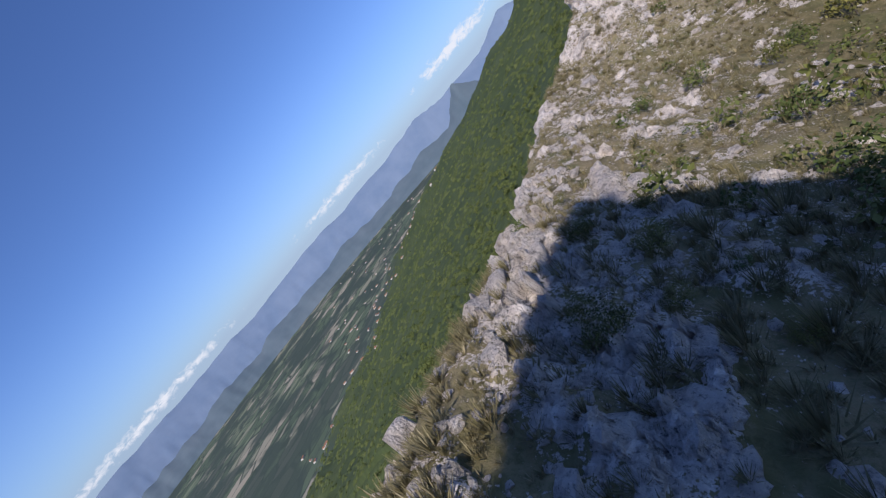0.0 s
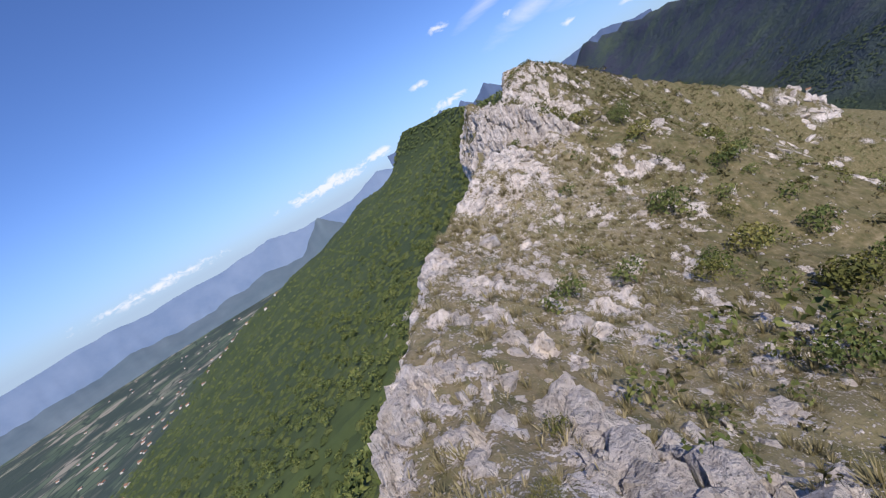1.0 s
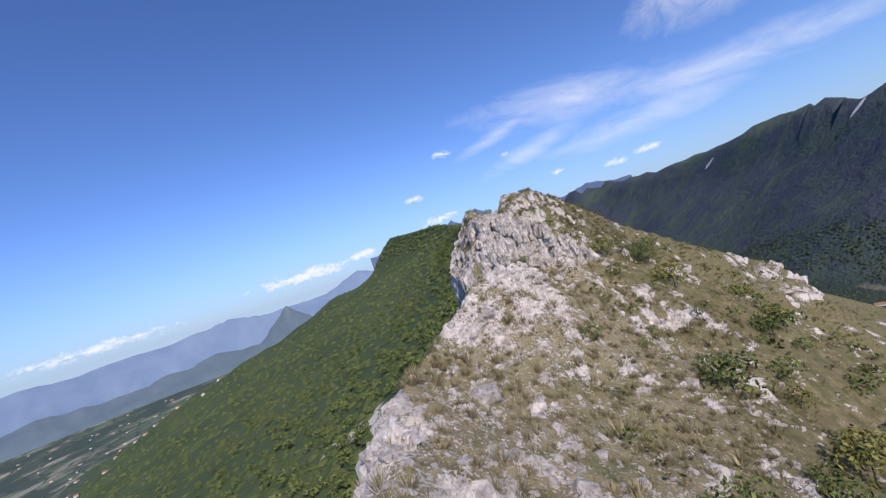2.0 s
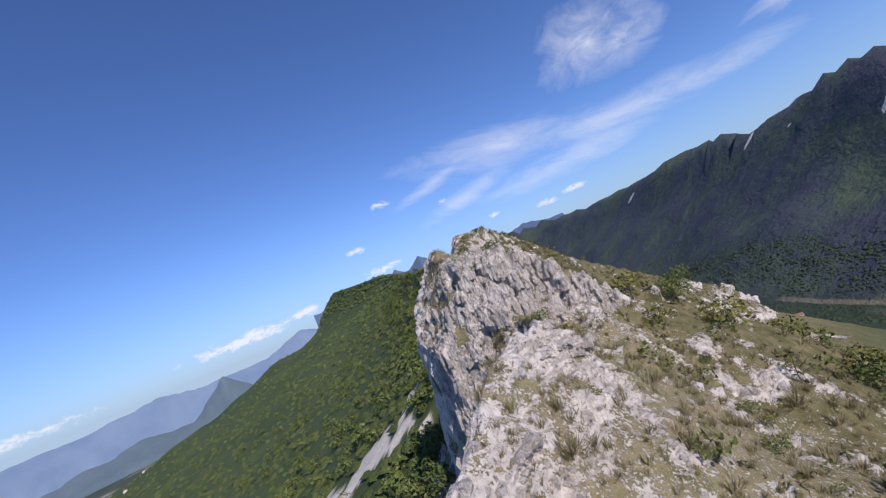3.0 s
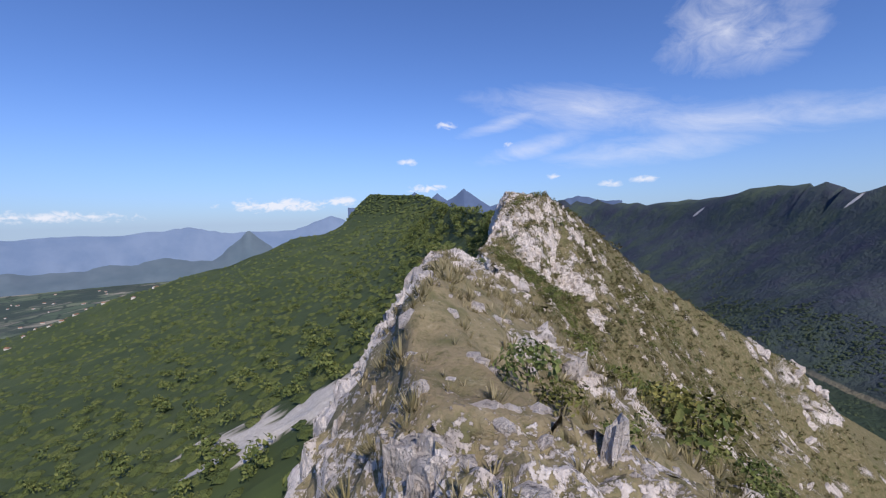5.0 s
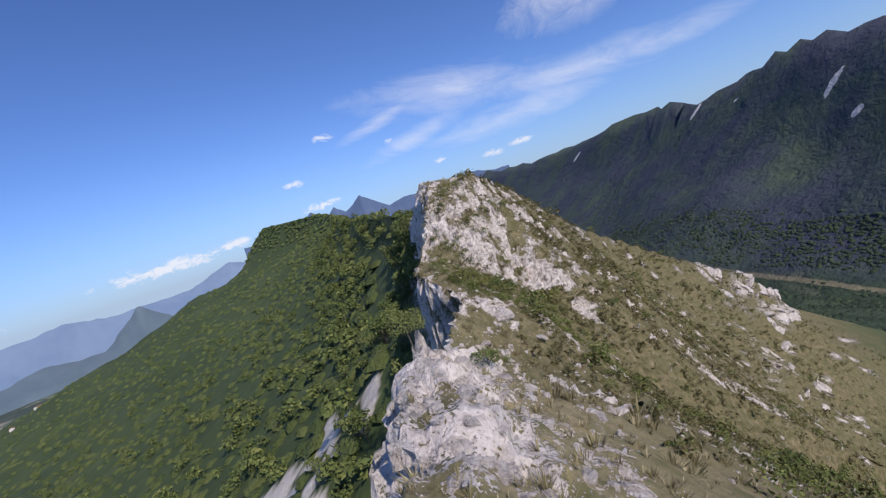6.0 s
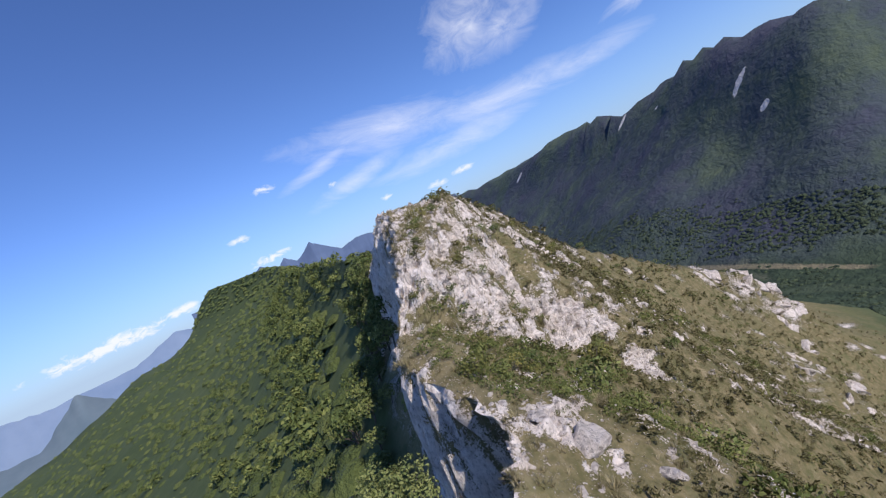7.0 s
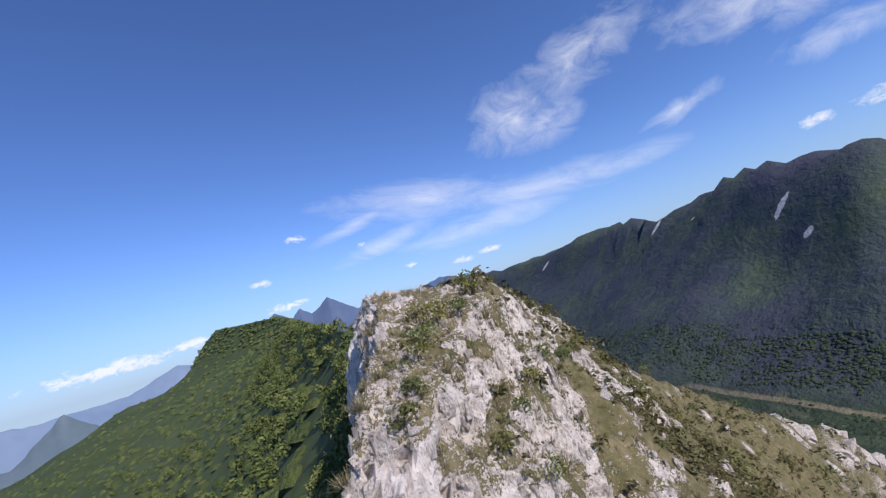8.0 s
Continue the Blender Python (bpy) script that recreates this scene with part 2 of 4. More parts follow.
us = steps([(-8, -4.6, .3), (-4.6, 6, .145), (6, 10, .25), (10, 26, .42)], 1.05, 4600, -4600)
vs = steps([(-70, 4.8, .42), (4.8, 7.6, .1), (7.6, 10, .17), (9.6, 38, .4), (38, 42, .18), (42, 75.6, .42), (75.6, 84, .17), (84, 100, .36)], 1.048, 4700, -900)
V, U = np.meshgrid(vs, us, indexing="ij")
xe_v = np.interp(vs, CREST[:, 0], CREST[:, 1])
X = U + (xe_v * np.interp(np.abs(vs), [0, 1300, 1800], [1, 1, 0]))[:, None]
Y = V.copy()


def relief(x, y):
    """Height with the middle-sized relief, and how far from the crest it lies."""
    z = height(x, y)
    xe = np.interp(y, CREST[:, 0], CREST[:, 1])
    d = x - xe
    away = np.hypot(np.maximum(np.abs(d) - 60, 0), np.maximum(np.abs(y - 30) - 120, 0))
    z = z + 0.7 * fbm(x / 9, y / 9, 0 * x, 3) * smooth(3, 12, np.abs(d))
    wide = smooth(30, 500, away)
    z = z + wide * 20 * fbm(x / 240, y / 240, 0 * x, 4) * smooth(5, 120, np.abs(d)) * np.where(x > 0, smooth(-297, -240, z), smooth(-338, -270, z))
    hills = smooth(-280, -150, z) * smooth(500, 900, x)
    z = z + hills * (34 * fbm(x / 300, y / 300, 0 * x + 5, 4) - 16 * ridged(x / 170, y / 170, 0 * x, 2)) * smooth(150, -20, z)
    return z, d, away


Z, D, AWAY = relief(X, Y)
P3 = np.stack([X, Y, Z], -1)
du, dv = np.gradient(P3, axis=1), np.gradient(P3, axis=0)
NRM = np.cross(du, dv)
NRM /= np.linalg.norm(NRM, axis=-1, keepdims=True) + 1e-12
STEEP = 1 - NRM[..., 2]


def bump_at(px, py, radius):
    return np.exp(-((X - px) ** 2 + (Y - py) ** 2) / radius ** 2)


# where bare limestone shows
patches = fbm(X / 7, Y / 7, Z / 7, 4)
spots = fbm(X / 1.6, Y / 1.6, Z / 1.6, 3)
edge = np.exp(-np.maximum(D, 0) / 3.0) * (D > -8)
crumbs = fbm(X / .7, Y / .7, Z / .7, 2)
turfed = smooth(13, 26, D) * smooth(60, 72, Y) + .55 * smooth(9, 14, D) * smooth(2, 8, Y) * smooth(60, 40, Y)
ROCK = 0.95 * smooth(.30, .55, STEEP * (1 - .42 * turfed) + .16 * patches + .14 * spots + .06 * crumbs)
ROCK = np.maximum(ROCK, smooth(.45, 1.0, edge * .75 + .5 * patches + .55 * spots))
ROCK = np.maximum(ROCK, smooth(.2, .5, patches * .42 + spots * .5 + crumbs * .3 + .16 * np.exp(-np.abs(D) / 14) + .15 * smooth(-50, -25, Y) * (1 - smooth(0, 20, Y)) * (D < 16) + .07 * smooth(70, 85, Y)))
for px, py, rad, amount in ((5, 7, 4.5, .7), (15, 80, 6, .35), (48, 122, 7, .5), (98, 134, 10, .5), (107, 130, 7, .6),
                            (13, 15, 2.5, .7), (19, 13, 3, .5), (0, -40, 2.5, .35), (1, -53, 5, .62), (-.5, -48, 4, .6), (2, -44, 4, .4), (6, -50, 4, .3), (-1, -6, 4, .4), (1, 37, 4, .75), (12, 80.5, 3.5, .5), (86, 112, 9, .4)):
    ROCK = np.maximum(ROCK, amount * bump_at(px, py, rad) + .7 * spots * bump_at(px, py, rad))
pocket = fbm(X / 3.2, Y / 3.2, Z / 2.2, 3)
ROCK *= 1 - .85 * smooth(.1, .34, pocket + .22 * spots + .25 * (STEEP < .3) - .25 * bump_at(4, 6.5, 5) - .14 * (D < 1) * (Y > 5) * (Y < 40))
# bare crags that no turf has taken
for px, py, rad, amount in ((1.2, 37.5, 2.6, .85), (.9, 34.2, 2.2, .8), (1.6, 8.6, 2.6, .7), (.5, 8, 2.2, .6), (13, 80.5, 4.5, .5), (10.8, 80, 2.2, .65), (15.5, 84, 4, .45), (-1, -36, .9, .9), (-.7, -37.4, 1, .9), (-.4, -38.8, 1, .9), (.1, -40.2, 1.1, .9), (.7, -38.2, .9, .85), (1.2, -39.8, 1, .9), (-3, -41.5, 1.3, .85), (-2.2, -43.5, 1.4, .85), (-1.4, -46, 1.8, .85), (-.6, -48.5, 2, .75), (.8, -50.5, 2, .7),
                            (49, 80, 6, .6), (58, 82, 6, .6)):
    ROCK = np.maximum(ROCK, bump_at(px, py, rad) * (amount + .45 * spots + .2 * crumbs))
for px, py, rad in ((13.2, 82, 1.7), (15.8, 83.8, 1.5), (11.8, 79.6, 1.2), (17.5, 82, 1.6), (19.5, 85.5, 1.6), (14.6, 80.2, 1.1), (1.2, 12, 2.6), (-2.2, 8.5, 1.2), (-1.5, 6.4, .6), (1.2, 6.3, .5)):
    ROCK *= 1 - bump_at(px, py, rad) * smooth(-.35, .25, spots + .5 * crumbs)
ROCK *= 1 - .75 * smooth(63, 67, Y) * smooth(77.6, 76.4, Y) * smooth(.6, 2.5, D) * smooth(-.5, .3, .6 - spots)
ROCK = np.clip(ROCK, 0, 1) * (1 - smooth(60, 200, AWAY)) * (.92 + .08 * smooth(.25, .5, STEEP))
ROCK *= 1 - smooth(3, 9, -D - np.interp(Y, CREST[:, 0], CREST[:, 5]) - 1.5)
FOREST = smooth(4, 9, -D + 2 * fbm(X / 12, Y / 12, 0 * X, 2)) * smooth(-335, -250, Z)
FOREST = np.maximum(FOREST, smooth(105, 135, Y + 8 * patches) * (D < 18))
FOREST = np.maximum(FOREST, smooth(60, 260, AWAY))
FOREST = np.maximum(FOREST, smooth(-78, -105, Z + 10 * patches) * (D > 45))
# pale scree chute below the cliff
sx, sy = (X + 36) * .934 - (Y - 103) * .357, (X + 36) * .357 + (Y - 103) * .934
SCREE = smooth(.12, .24, 1 - np.hypot(sx / 34, sy / 15) + .8 * fbm(X / 9, Y / 9, 0 * X, 4)) * (D < -9)
FOREST *= 1 - SCREE
# cut fine relief: ribs of rock that stand upright, tufty ground between them
along = X * .55 + Y * .83
ribs = ridged(along / 1.25, (X * .83 - Y * .55) / 2.2, Z / 5.5, 4)
chips = ridged(X / .7, Y / .7, Z / 1.1, 2)
slabs = perlin(X / .55 + .1 * Z, Y / .9, Z / 2.1)
slabs = (np.round(slabs * 4) / 4 + .35 * slabs) + .5 * perlin(X / .24, Y / .4, Z / .8)
clefts = np.maximum(1 - np.abs(perlin(X / 1.5 + .12 * Z, Y / 2.6, Z / 9 + 3)) / .09, 0)
on_face = smooth(.3, .6, STEEP) * ((Y > 3) & (Y < 12) | (Y > 74) & (Y < 90))
fine = 1 - smooth(40, 160, AWAY)
push = fine * (ROCK * (1.3 * (ribs - .45) * (1 - .6 * on_face) + .6 * (chips - .35) + .85 * on_face * (.55 * slabs - 1.1 * clefts)) + (1 - ROCK) * .16 * fbm(X / .9, Y / .9, Z / .9, 3))
push *= 1 - .6 * FOREST
X2, Y2, Z2 = X + push * NRM[..., 0], Y + push * NRM[..., 1], Z + push * NRM[..., 2]
# the cliff is hollowed out under its edge at the notch
past = np.maximum(-D - np.interp(Y, CREST[:, 0], CREST[:, 5]), 0)
X2 = X2 + 2.6 * smooth(46, 51, Y) * smooth(68.5, 65, Y) * smooth(.6, 3.2, np.interp(Y, CREST[:, 0], CREST[:, 2]) - Z) * smooth(4.5, .6, past) * (D < 0)
SCAR = np.zeros_like(X)
SCARS = [(1085, 802, 22, 9), (1303, 1412, 22, 12), (1425, 2480, 24, 18), (1235, 1180, 6, 5), (1015, 720, 7, 10)]
for px, py, rx, ry in SCARS:
    SCAR = np.maximum(SCAR, smooth(.25, .6, np.exp(-((X - px) / rx) ** 2 - ((Y - py) / ry) ** 2) + .3 * fbm(X / 18, Y / 18, Z / 18, 3)) * bump_at(px, py, 2.2 * (rx + ry)))
FIELD = smooth(-270, -300, Z) * (1 - smooth(.02, .1, STEEP))


# ---- materials ----
def material(name, build):
    mat = bpy.data.materials.new(name)
    mat.use_nodes = True
    nt = mat.node_tree
    nt.nodes.clear()
    out = nt.nodes.new("ShaderNodeOutputMaterial")
    sh = nt.nodes.new("ShaderNodeBsdfPrincipled")
    nt.links.new(sh.outputs[0], out.inputs[0])
    sh.inputs["Specular IOR Level"].default_value = 0.2
    build(nt, sh)
    return mat


def put(nt, socket, value):
    if isinstance(value, bpy.types.NodeSocket):
        nt.links.new(value, socket)
    else:
        socket.default_value = value


def noise_tex(nt, scale, detail=4, rough=.6, vector=None, stretch=None):
    n = nt.nodes.new("ShaderNodeTexNoise")
    n.inputs["Scale"].default_value, n.inputs["Detail"].default_value, n.inputs["Roughness"].default_value = scale, detail, rough
    if vector is None:
        vector = nt.nodes.new("ShaderNodeNewGeometry").outputs["Position"]
    if stretch:
        m = nt.nodes.new("ShaderNodeMapping")
        m.inputs["Scale"].default_value = stretch
        nt.links.new(vector, m.inputs[0])
        vector = m.outputs[0]
    nt.links.new(vector, n.inputs["Vector"])
    return n.outputs["Fac"]


def ramp(nt, fac, stops):
    r = nt.nodes.new("ShaderNodeValToRGB")
    el = r.color_ramp.elements
    while len(el) < len(stops):
        el.new(.5)
    for e, (p, c) in zip(el, stops):
        e.position, e.color = p, (*c, 1) if len(c) == 3 else c
    nt.links.new(fac, r.inputs[0])
    return r.outputs[0]


def grey(v):
    return (v, v, v)


def mix(nt, fac, a, b, mode="MIX"):
    m = nt.nodes.new("ShaderNodeMix")
    m.data_type, m.blend_type = "RGBA", mode
    put(nt, m.inputs[0], fac)
    put(nt, m.inputs[6], a if isinstance(a, bpy.types.NodeSocket) else (*a, 1))
    put(nt, m.inputs[7], b if isinstance(b, bpy.types.NodeSocket) else (*b, 1))
    return m.outputs[2]


def calc(nt, op, a, b=0.0, clamp=False):
    m = nt.nodes.new("ShaderNodeMath")
    m.operation, m.use_clamp = op, clamp
    put(nt, m.inputs[0], a)
    put(nt, m.inputs[1], b)
    return m.outputs[0]


def attribute(nt, name):
    a = nt.nodes.new("ShaderNodeAttribute")
    a.attribute_name = name
    return a.outputs["Fac"]


def bump(nt, sh, fac, strength, distance):
    b = nt.nodes.new("ShaderNodeBump")
    b.inputs["Strength"].default_value, b.inputs["Distance"].default_value = strength, distance
    nt.links.new(fac, b.inputs["Height"])
    nt.links.new(b.outputs[0], sh.inputs["Normal"])


def limestone(nt):
    """Weathered pale limestone: grey and cream, rusty streaks, crevice shade painted into the cracks."""
    big = noise_tex(nt, .35, 4)
    mid = noise_tex(nt, 2.2, 6, .7)
    streak = noise_tex(nt, 1.0, 5, .65, stretch=(1.4, 1.4, .5))
    crack = noise_tex(nt, 5.5, 6, .75, stretch=(1.3, 1.3, .5))
    col = ramp(nt, mid, [(.26, (.42, .365, .32)), (.4, (.65, .575, .525)), (.58, (.79, .715, .66)), (.8, (.88, .815, .76))])
    col = mix(nt, ramp(nt, big, [(.5, grey(0)), (.72, grey(.5))]), col, (.5, .4, .3))
    col = mix(nt, ramp(nt, streak, [(.55, grey(0)), (.68, grey(.5))]), col, (.25, .225, .195))
    # crack, flute and split lows: recess shade darkened into the colour
    col = mix(nt, ramp(nt, crack, [(.34, grey(.85)), (.45, grey(0))]), col, (.075, .07, .06))
    flute = noise_tex(nt, 1.0, 6, .7, stretch=(2.2, 2.2, .8))
    col = mix(nt, ramp(nt, flute, [(.33, grey(.6)), (.42, grey(0))]), col, (.17, .14, .12))
    split = noise_tex(nt, 1.0, 5, .7, stretch=(5, 5, 2.4))
    col = mix(nt, ramp(nt, split, [(.33, grey(.5)), (.4, grey(0))]), col, (.15, .125, .105))
    h = calc(nt, "ADD", calc(nt, "ADD", mid, calc(nt, "ADD", crack, split)), calc(nt, "MULTIPLY", flute, 2.2))
    return col, h


def rock_build(nt, sh):
    col, h = limestone(nt)
    put(nt, sh.inputs["Base Color"], col)
    sh.inputs["Roughness"].default_value = .9
    bump(nt, sh, h, .9, .3)


def turf(nt):
    """Dry mountain grass: straw, olive and brown heath, at two scales."""
    wide = noise_tex(nt, .16, 4)
    tuft = noise_tex(nt, 3.0, 6, .75)
    blade = noise_tex(nt, 14, 3, .7)
    col = ramp(nt, wide, [(.3, (.16, .14, .062)), (.46, (.265, .22, .128)), (.6, (.245, .195, .118)), (.72, (.15, .142, .062))])
    col = mix(nt, ramp(nt, tuft, [(.35, grey(.7)), (.48, grey(0))]), col, (.07, .075, .026))
    col = mix(nt, ramp(nt, tuft, [(.56, grey(0)), (.72, grey(.75))]), col, (.4, .345, .235))
    col = mix(nt, ramp(nt, blade, [(.5, grey(0)), (.7, grey(.5))]), col, (.12, .125, .045))
    blotch = noise_tex(nt, .75, 4, .6)
    col = mix(nt, ramp(nt, blotch, [(.54, grey(0)), (.64, grey(.7))]), col, (.085, .095, .034))
    return col, tuft


def woods(nt):
    """Closed woodland seen from far: many crowns."""
    v = nt.nodes.new("ShaderNodeTexVoronoi")
    v.inputs["Scale"].default_value = .14
    geo = nt.nodes.new("ShaderNodeNewGeometry").outputs["Position"]
    nt.links.new(geo, v.inputs["Vector"])
    big = noise_tex(nt, .012, 7, .7)
    col = ramp(nt, big, [(.35, (.05, .072, .028)), (.5, (.07, .094, .034)), (.66, (.1, .122, .045))])
    # shade between the crowns, darkened into the colour away from cell centres
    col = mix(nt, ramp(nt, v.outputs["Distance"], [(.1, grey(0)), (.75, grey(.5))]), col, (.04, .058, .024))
    return col, calc(nt, "SUBTRACT", 1.0, v.outputs["Distance"])


def fields(nt):
    """Valley floor: hedged fields, stubble, meadows and tracks."""
    geo = nt.nodes.new("ShaderNodeNewGeometry").outputs["Position"]
    m = nt.nodes.new("ShaderNodeMapping")
    m.inputs["Scale"].default_value = (1, .45, 0)
    m.inputs["Rotation"].default_value = (0, 0, .6)
    nt.links.new(geo, m.inputs[0])
    v = nt.nodes.new("ShaderNodeTexVoronoi")
    v.inputs["Scale"].default_value = .018
    nt.links.new(m.outputs[0], v.inputs["Vector"])
    sep = nt.nodes.new("ShaderNodeSeparateColor")
    nt.links.new(v.outputs["Color"], sep.inputs[0])
    # greens muted, lifted and slightly blued, so the valley haze sits in the colour
    col = ramp(nt, sep.outputs[0], [(.0, (.08, .11, .07)), (.4, (.1, .135, .085)), (.55, (.16, .19, .12)), (.72, (.19, .205, .14)), (.88, (.32, .29, .22))])
    v2 = nt.nodes.new("ShaderNodeTexVoronoi")
    v2.feature = "DISTANCE_TO_EDGE"
    v2.inputs["Scale"].default_value = .018
    nt.links.new(m.outputs[0], v2.inputs["Vector"])
    col = mix(nt, ramp(nt, v2.outputs["Distance"], [(.03, grey(.9)), (.07, grey(0))]), col, (.04, .058, .045))
    wood = noise_tex(nt, .0035, 5, .6)
    return mix(nt, ramp(nt, wood, [(.45, grey(0)), (.53, grey(.9))]), col, (.05, .07, .056))


def ground_build(nt, sh):
    rock_col, rock_h = limestone(nt)
    turf_col, turf_h = turf(nt)
    moor_h = noise_tex(nt, 1.1, 6, .72)
    moor = ramp(nt, moor_h, [(.3, (.055, .056, .022)), (.45, (.108, .097, .043)), (.57, (.178, .146, .077)), (.7, (.28, .232, .145))])
    moor = mix(nt, ramp(nt, noise_tex(nt, .3, 4, .65), [(.5, grey(0)), (.62, grey(.35))]), moor, (.075, .095, .034))
    turf_col = mix(nt, attribute(nt, "moor"), turf_col, moor)
    wood_col, wood_h = woods(nt)
    breakup = noise_tex(nt, 2.6, 6, .7)
    mask = calc(nt, "ADD", calc(nt, "ADD", attribute(nt, "rock"), attribute(nt, "stony")), calc(nt, "ADD", calc(nt, "MULTIPLY", calc(nt, "SUBTRACT", breakup, .5), 1.5), calc(nt, "MULTIPLY", calc(nt, "SUBTRACT", noise_tex(nt, 9, 4, .65), .5), 2.1)))
    rock_mask = ramp(nt, mask, [(.46, grey(0)), (.56, grey(1))])
    col = mix(nt, rock_mask, turf_col, rock_col)
    # air haze and cloud shade on the far woods are mixed in as bluer tones
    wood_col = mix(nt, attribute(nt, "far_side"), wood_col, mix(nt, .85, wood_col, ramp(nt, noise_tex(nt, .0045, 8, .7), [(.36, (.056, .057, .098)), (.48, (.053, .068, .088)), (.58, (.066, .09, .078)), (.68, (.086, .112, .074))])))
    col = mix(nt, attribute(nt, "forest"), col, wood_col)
    gravel = ramp(nt, noise_tex(nt, 1.2, 5, .7), [(.35, (.46, .41, .35)), (.65, (.64, .59, .52))])
    col = mix(nt, attribute(nt, "scree"), col, gravel)
    # bare rock scars on the far range
    geo = nt.nodes.new("ShaderNodeNewGeometry").outputs["Position"]
    sep = nt.nodes.new("ShaderNodeSeparateXYZ")
    nt.links.new(geo, sep.inputs[0])
    rough_edge = calc(nt, "MULTIPLY", calc(nt, "SUBTRACT", noise_tex(nt, .06, 5, .7), .5), 2.6)
    for px, py, rx, ry in SCARS:
        ax = calc(nt, "DIVIDE", calc(nt, "SUBTRACT", sep.outputs[0], px), rx)
        ay = calc(nt, "DIVIDE", calc(nt, "ADD", calc(nt, "SUBTRACT", sep.outputs[1], py), calc(nt, "MULTIPLY", calc(nt, "SUBTRACT", sep.outputs[0], px), .35)), ry)
        r2 = calc(nt, "ADD", calc(nt, "MULTIPLY", ax, ax), calc(nt, "MULTIPLY", ay, ay))
        inside_scar = calc(nt, "MULTIPLY", calc(nt, "SUBTRACT", calc(nt, "ADD", 1.2, rough_edge), r2), 2.5, clamp=True)
        col = mix(nt, inside_scar, col, (.55, .52, .49))
    meadow = fields(nt)
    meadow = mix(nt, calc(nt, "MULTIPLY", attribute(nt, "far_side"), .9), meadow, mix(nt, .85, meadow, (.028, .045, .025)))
    off_x = calc(nt, "ABSOLUTE", calc(nt, "ADD", calc(nt, "SUBTRACT", sep.outputs[0], 652), calc(nt, "MULTIPLY", rough_edge, 5)))
    off_y = calc(nt, "ABSOLUTE", calc(nt, "SUBTRACT", sep.outputs[1], 610))
    strip = calc(nt, "MULTIPLY", calc(nt, "MULTIPLY", calc(nt, "SUBTRACT", 8, off_x), .3, clamp=True), calc(nt, "MULTIPLY", calc(nt, "SUBTRACT", 190, off_y), .05, clamp=True))
    meadow = mix(nt, calc(nt, "MULTIPLY", strip, .85), meadow, (.22, .19, .12))
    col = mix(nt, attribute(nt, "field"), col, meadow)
    put(nt, sh.inputs["Base Color"], col)
    sh.inputs["Roughness"].default_value = .95
    crowns = calc(nt, "ADD", calc(nt, "MULTIPLY", noise_tex(nt, .016, 6, .65), 90), calc(nt, "MULTIPLY", noise_tex(nt, .09, 4, .7), 26))
    h = calc(nt, "ADD", calc(nt, "MULTIPLY", rock_h, rock_mask), calc(nt, "MULTIPLY", turf_h, .6))
    h = calc(nt, "ADD", h, calc(nt, "MULTIPLY", calc(nt, "MULTIPLY", moor_h, attribute(nt, "moor")), 1.6))
    h = calc(nt, "ADD", h, calc(nt, "MULTIPLY", crowns, attribute(nt, "far_side")))
    bump(nt, sh, h, .7, .25)


def mesh_from(name, verts, faces_flat, counts, mat, smooth_faces=True):
    """A mesh from arrays: vertices (n, 3), vertex indices of all faces in a row, corners per face."""
    me = bpy.data.meshes.new(name)
    me.vertices.add(len(verts))
    me.vertices.foreach_set("co", np.asarray(verts, np.float32).ravel())
    me.loops.add(len(faces_flat))
    me.loops.foreach_set("vertex_index", np.asarray(faces_flat, np.int32))
    counts = np.asarray(counts, np.int32)
    me.polygons.add(len(counts))
    me.polygons.foreach_set("loop_start", np.concatenate([[0], np.cumsum(counts)[:-1]]).astype(np.int32))
    me.update()
    me.validate()
    me.polygons.foreach_set("use_smooth", np.full(len(me.polygons), smooth_faces))
    me.materials.append(mat)
    return me


MAT_ROCK = material("weathered_limestone", rock_build)
MAT_GROUND = material("ridge_ground", ground_build)
n, m = X.shape
idx = np.arange(n * m).reshape(n, m)
quads = np.stack([idx[:-1, :-1], idx[:-1, 1:], idx[1:, 1:], idx[1:, :-1]], -1).reshape(-1)
ground_me = mesh_from("ground", np.stack([X2, Y2, Z2], -1).reshape(-1, 3), quads, np.full((n - 1) * (m - 1), 4), MAT_GROUND)
STONY = .3 * smooth(-56, -44, Y) * smooth(8, -4, Y) * (1 - .6 * bump_at(-4, -34, 5)) * smooth(20, 10, D + 4 * patches) + .13 * smooth(36, 44, Y) * smooth(16, 5, D + 4 * patches)
STONY *= 1 - FOREST
MOOR = .85 * smooth(6, 17, D + 5 * patches + 4 * smooth(-8, 4, Y) + 7 * smooth(35, 50, Y))
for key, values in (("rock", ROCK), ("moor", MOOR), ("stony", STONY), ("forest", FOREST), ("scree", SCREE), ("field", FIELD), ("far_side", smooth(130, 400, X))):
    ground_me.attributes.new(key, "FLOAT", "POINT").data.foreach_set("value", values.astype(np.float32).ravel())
rocky = ROCK[:-1, :-1].ravel() > .45
ground_me.polygons.foreach_set("use_smooth", ~rocky[:len(ground_me.polygons)])
ground = tagged(new("ground", ground_me), "rocky limestone ridge with dry grass above wooded slopes and a valley", "mountain ridge", kind="structure")


# ---- backdrop of far hills ----
def far_build(col_a, col_b):
    def build(nt, sh):
        f = noise_tex(nt, .004, 5, .6)
        put(nt, sh.inputs["Base Color"], ramp(nt, f, [(.35, col_a), (.65, col_b)]))
        sh.inputs["Roughness"].default_value = 1.0
    return build


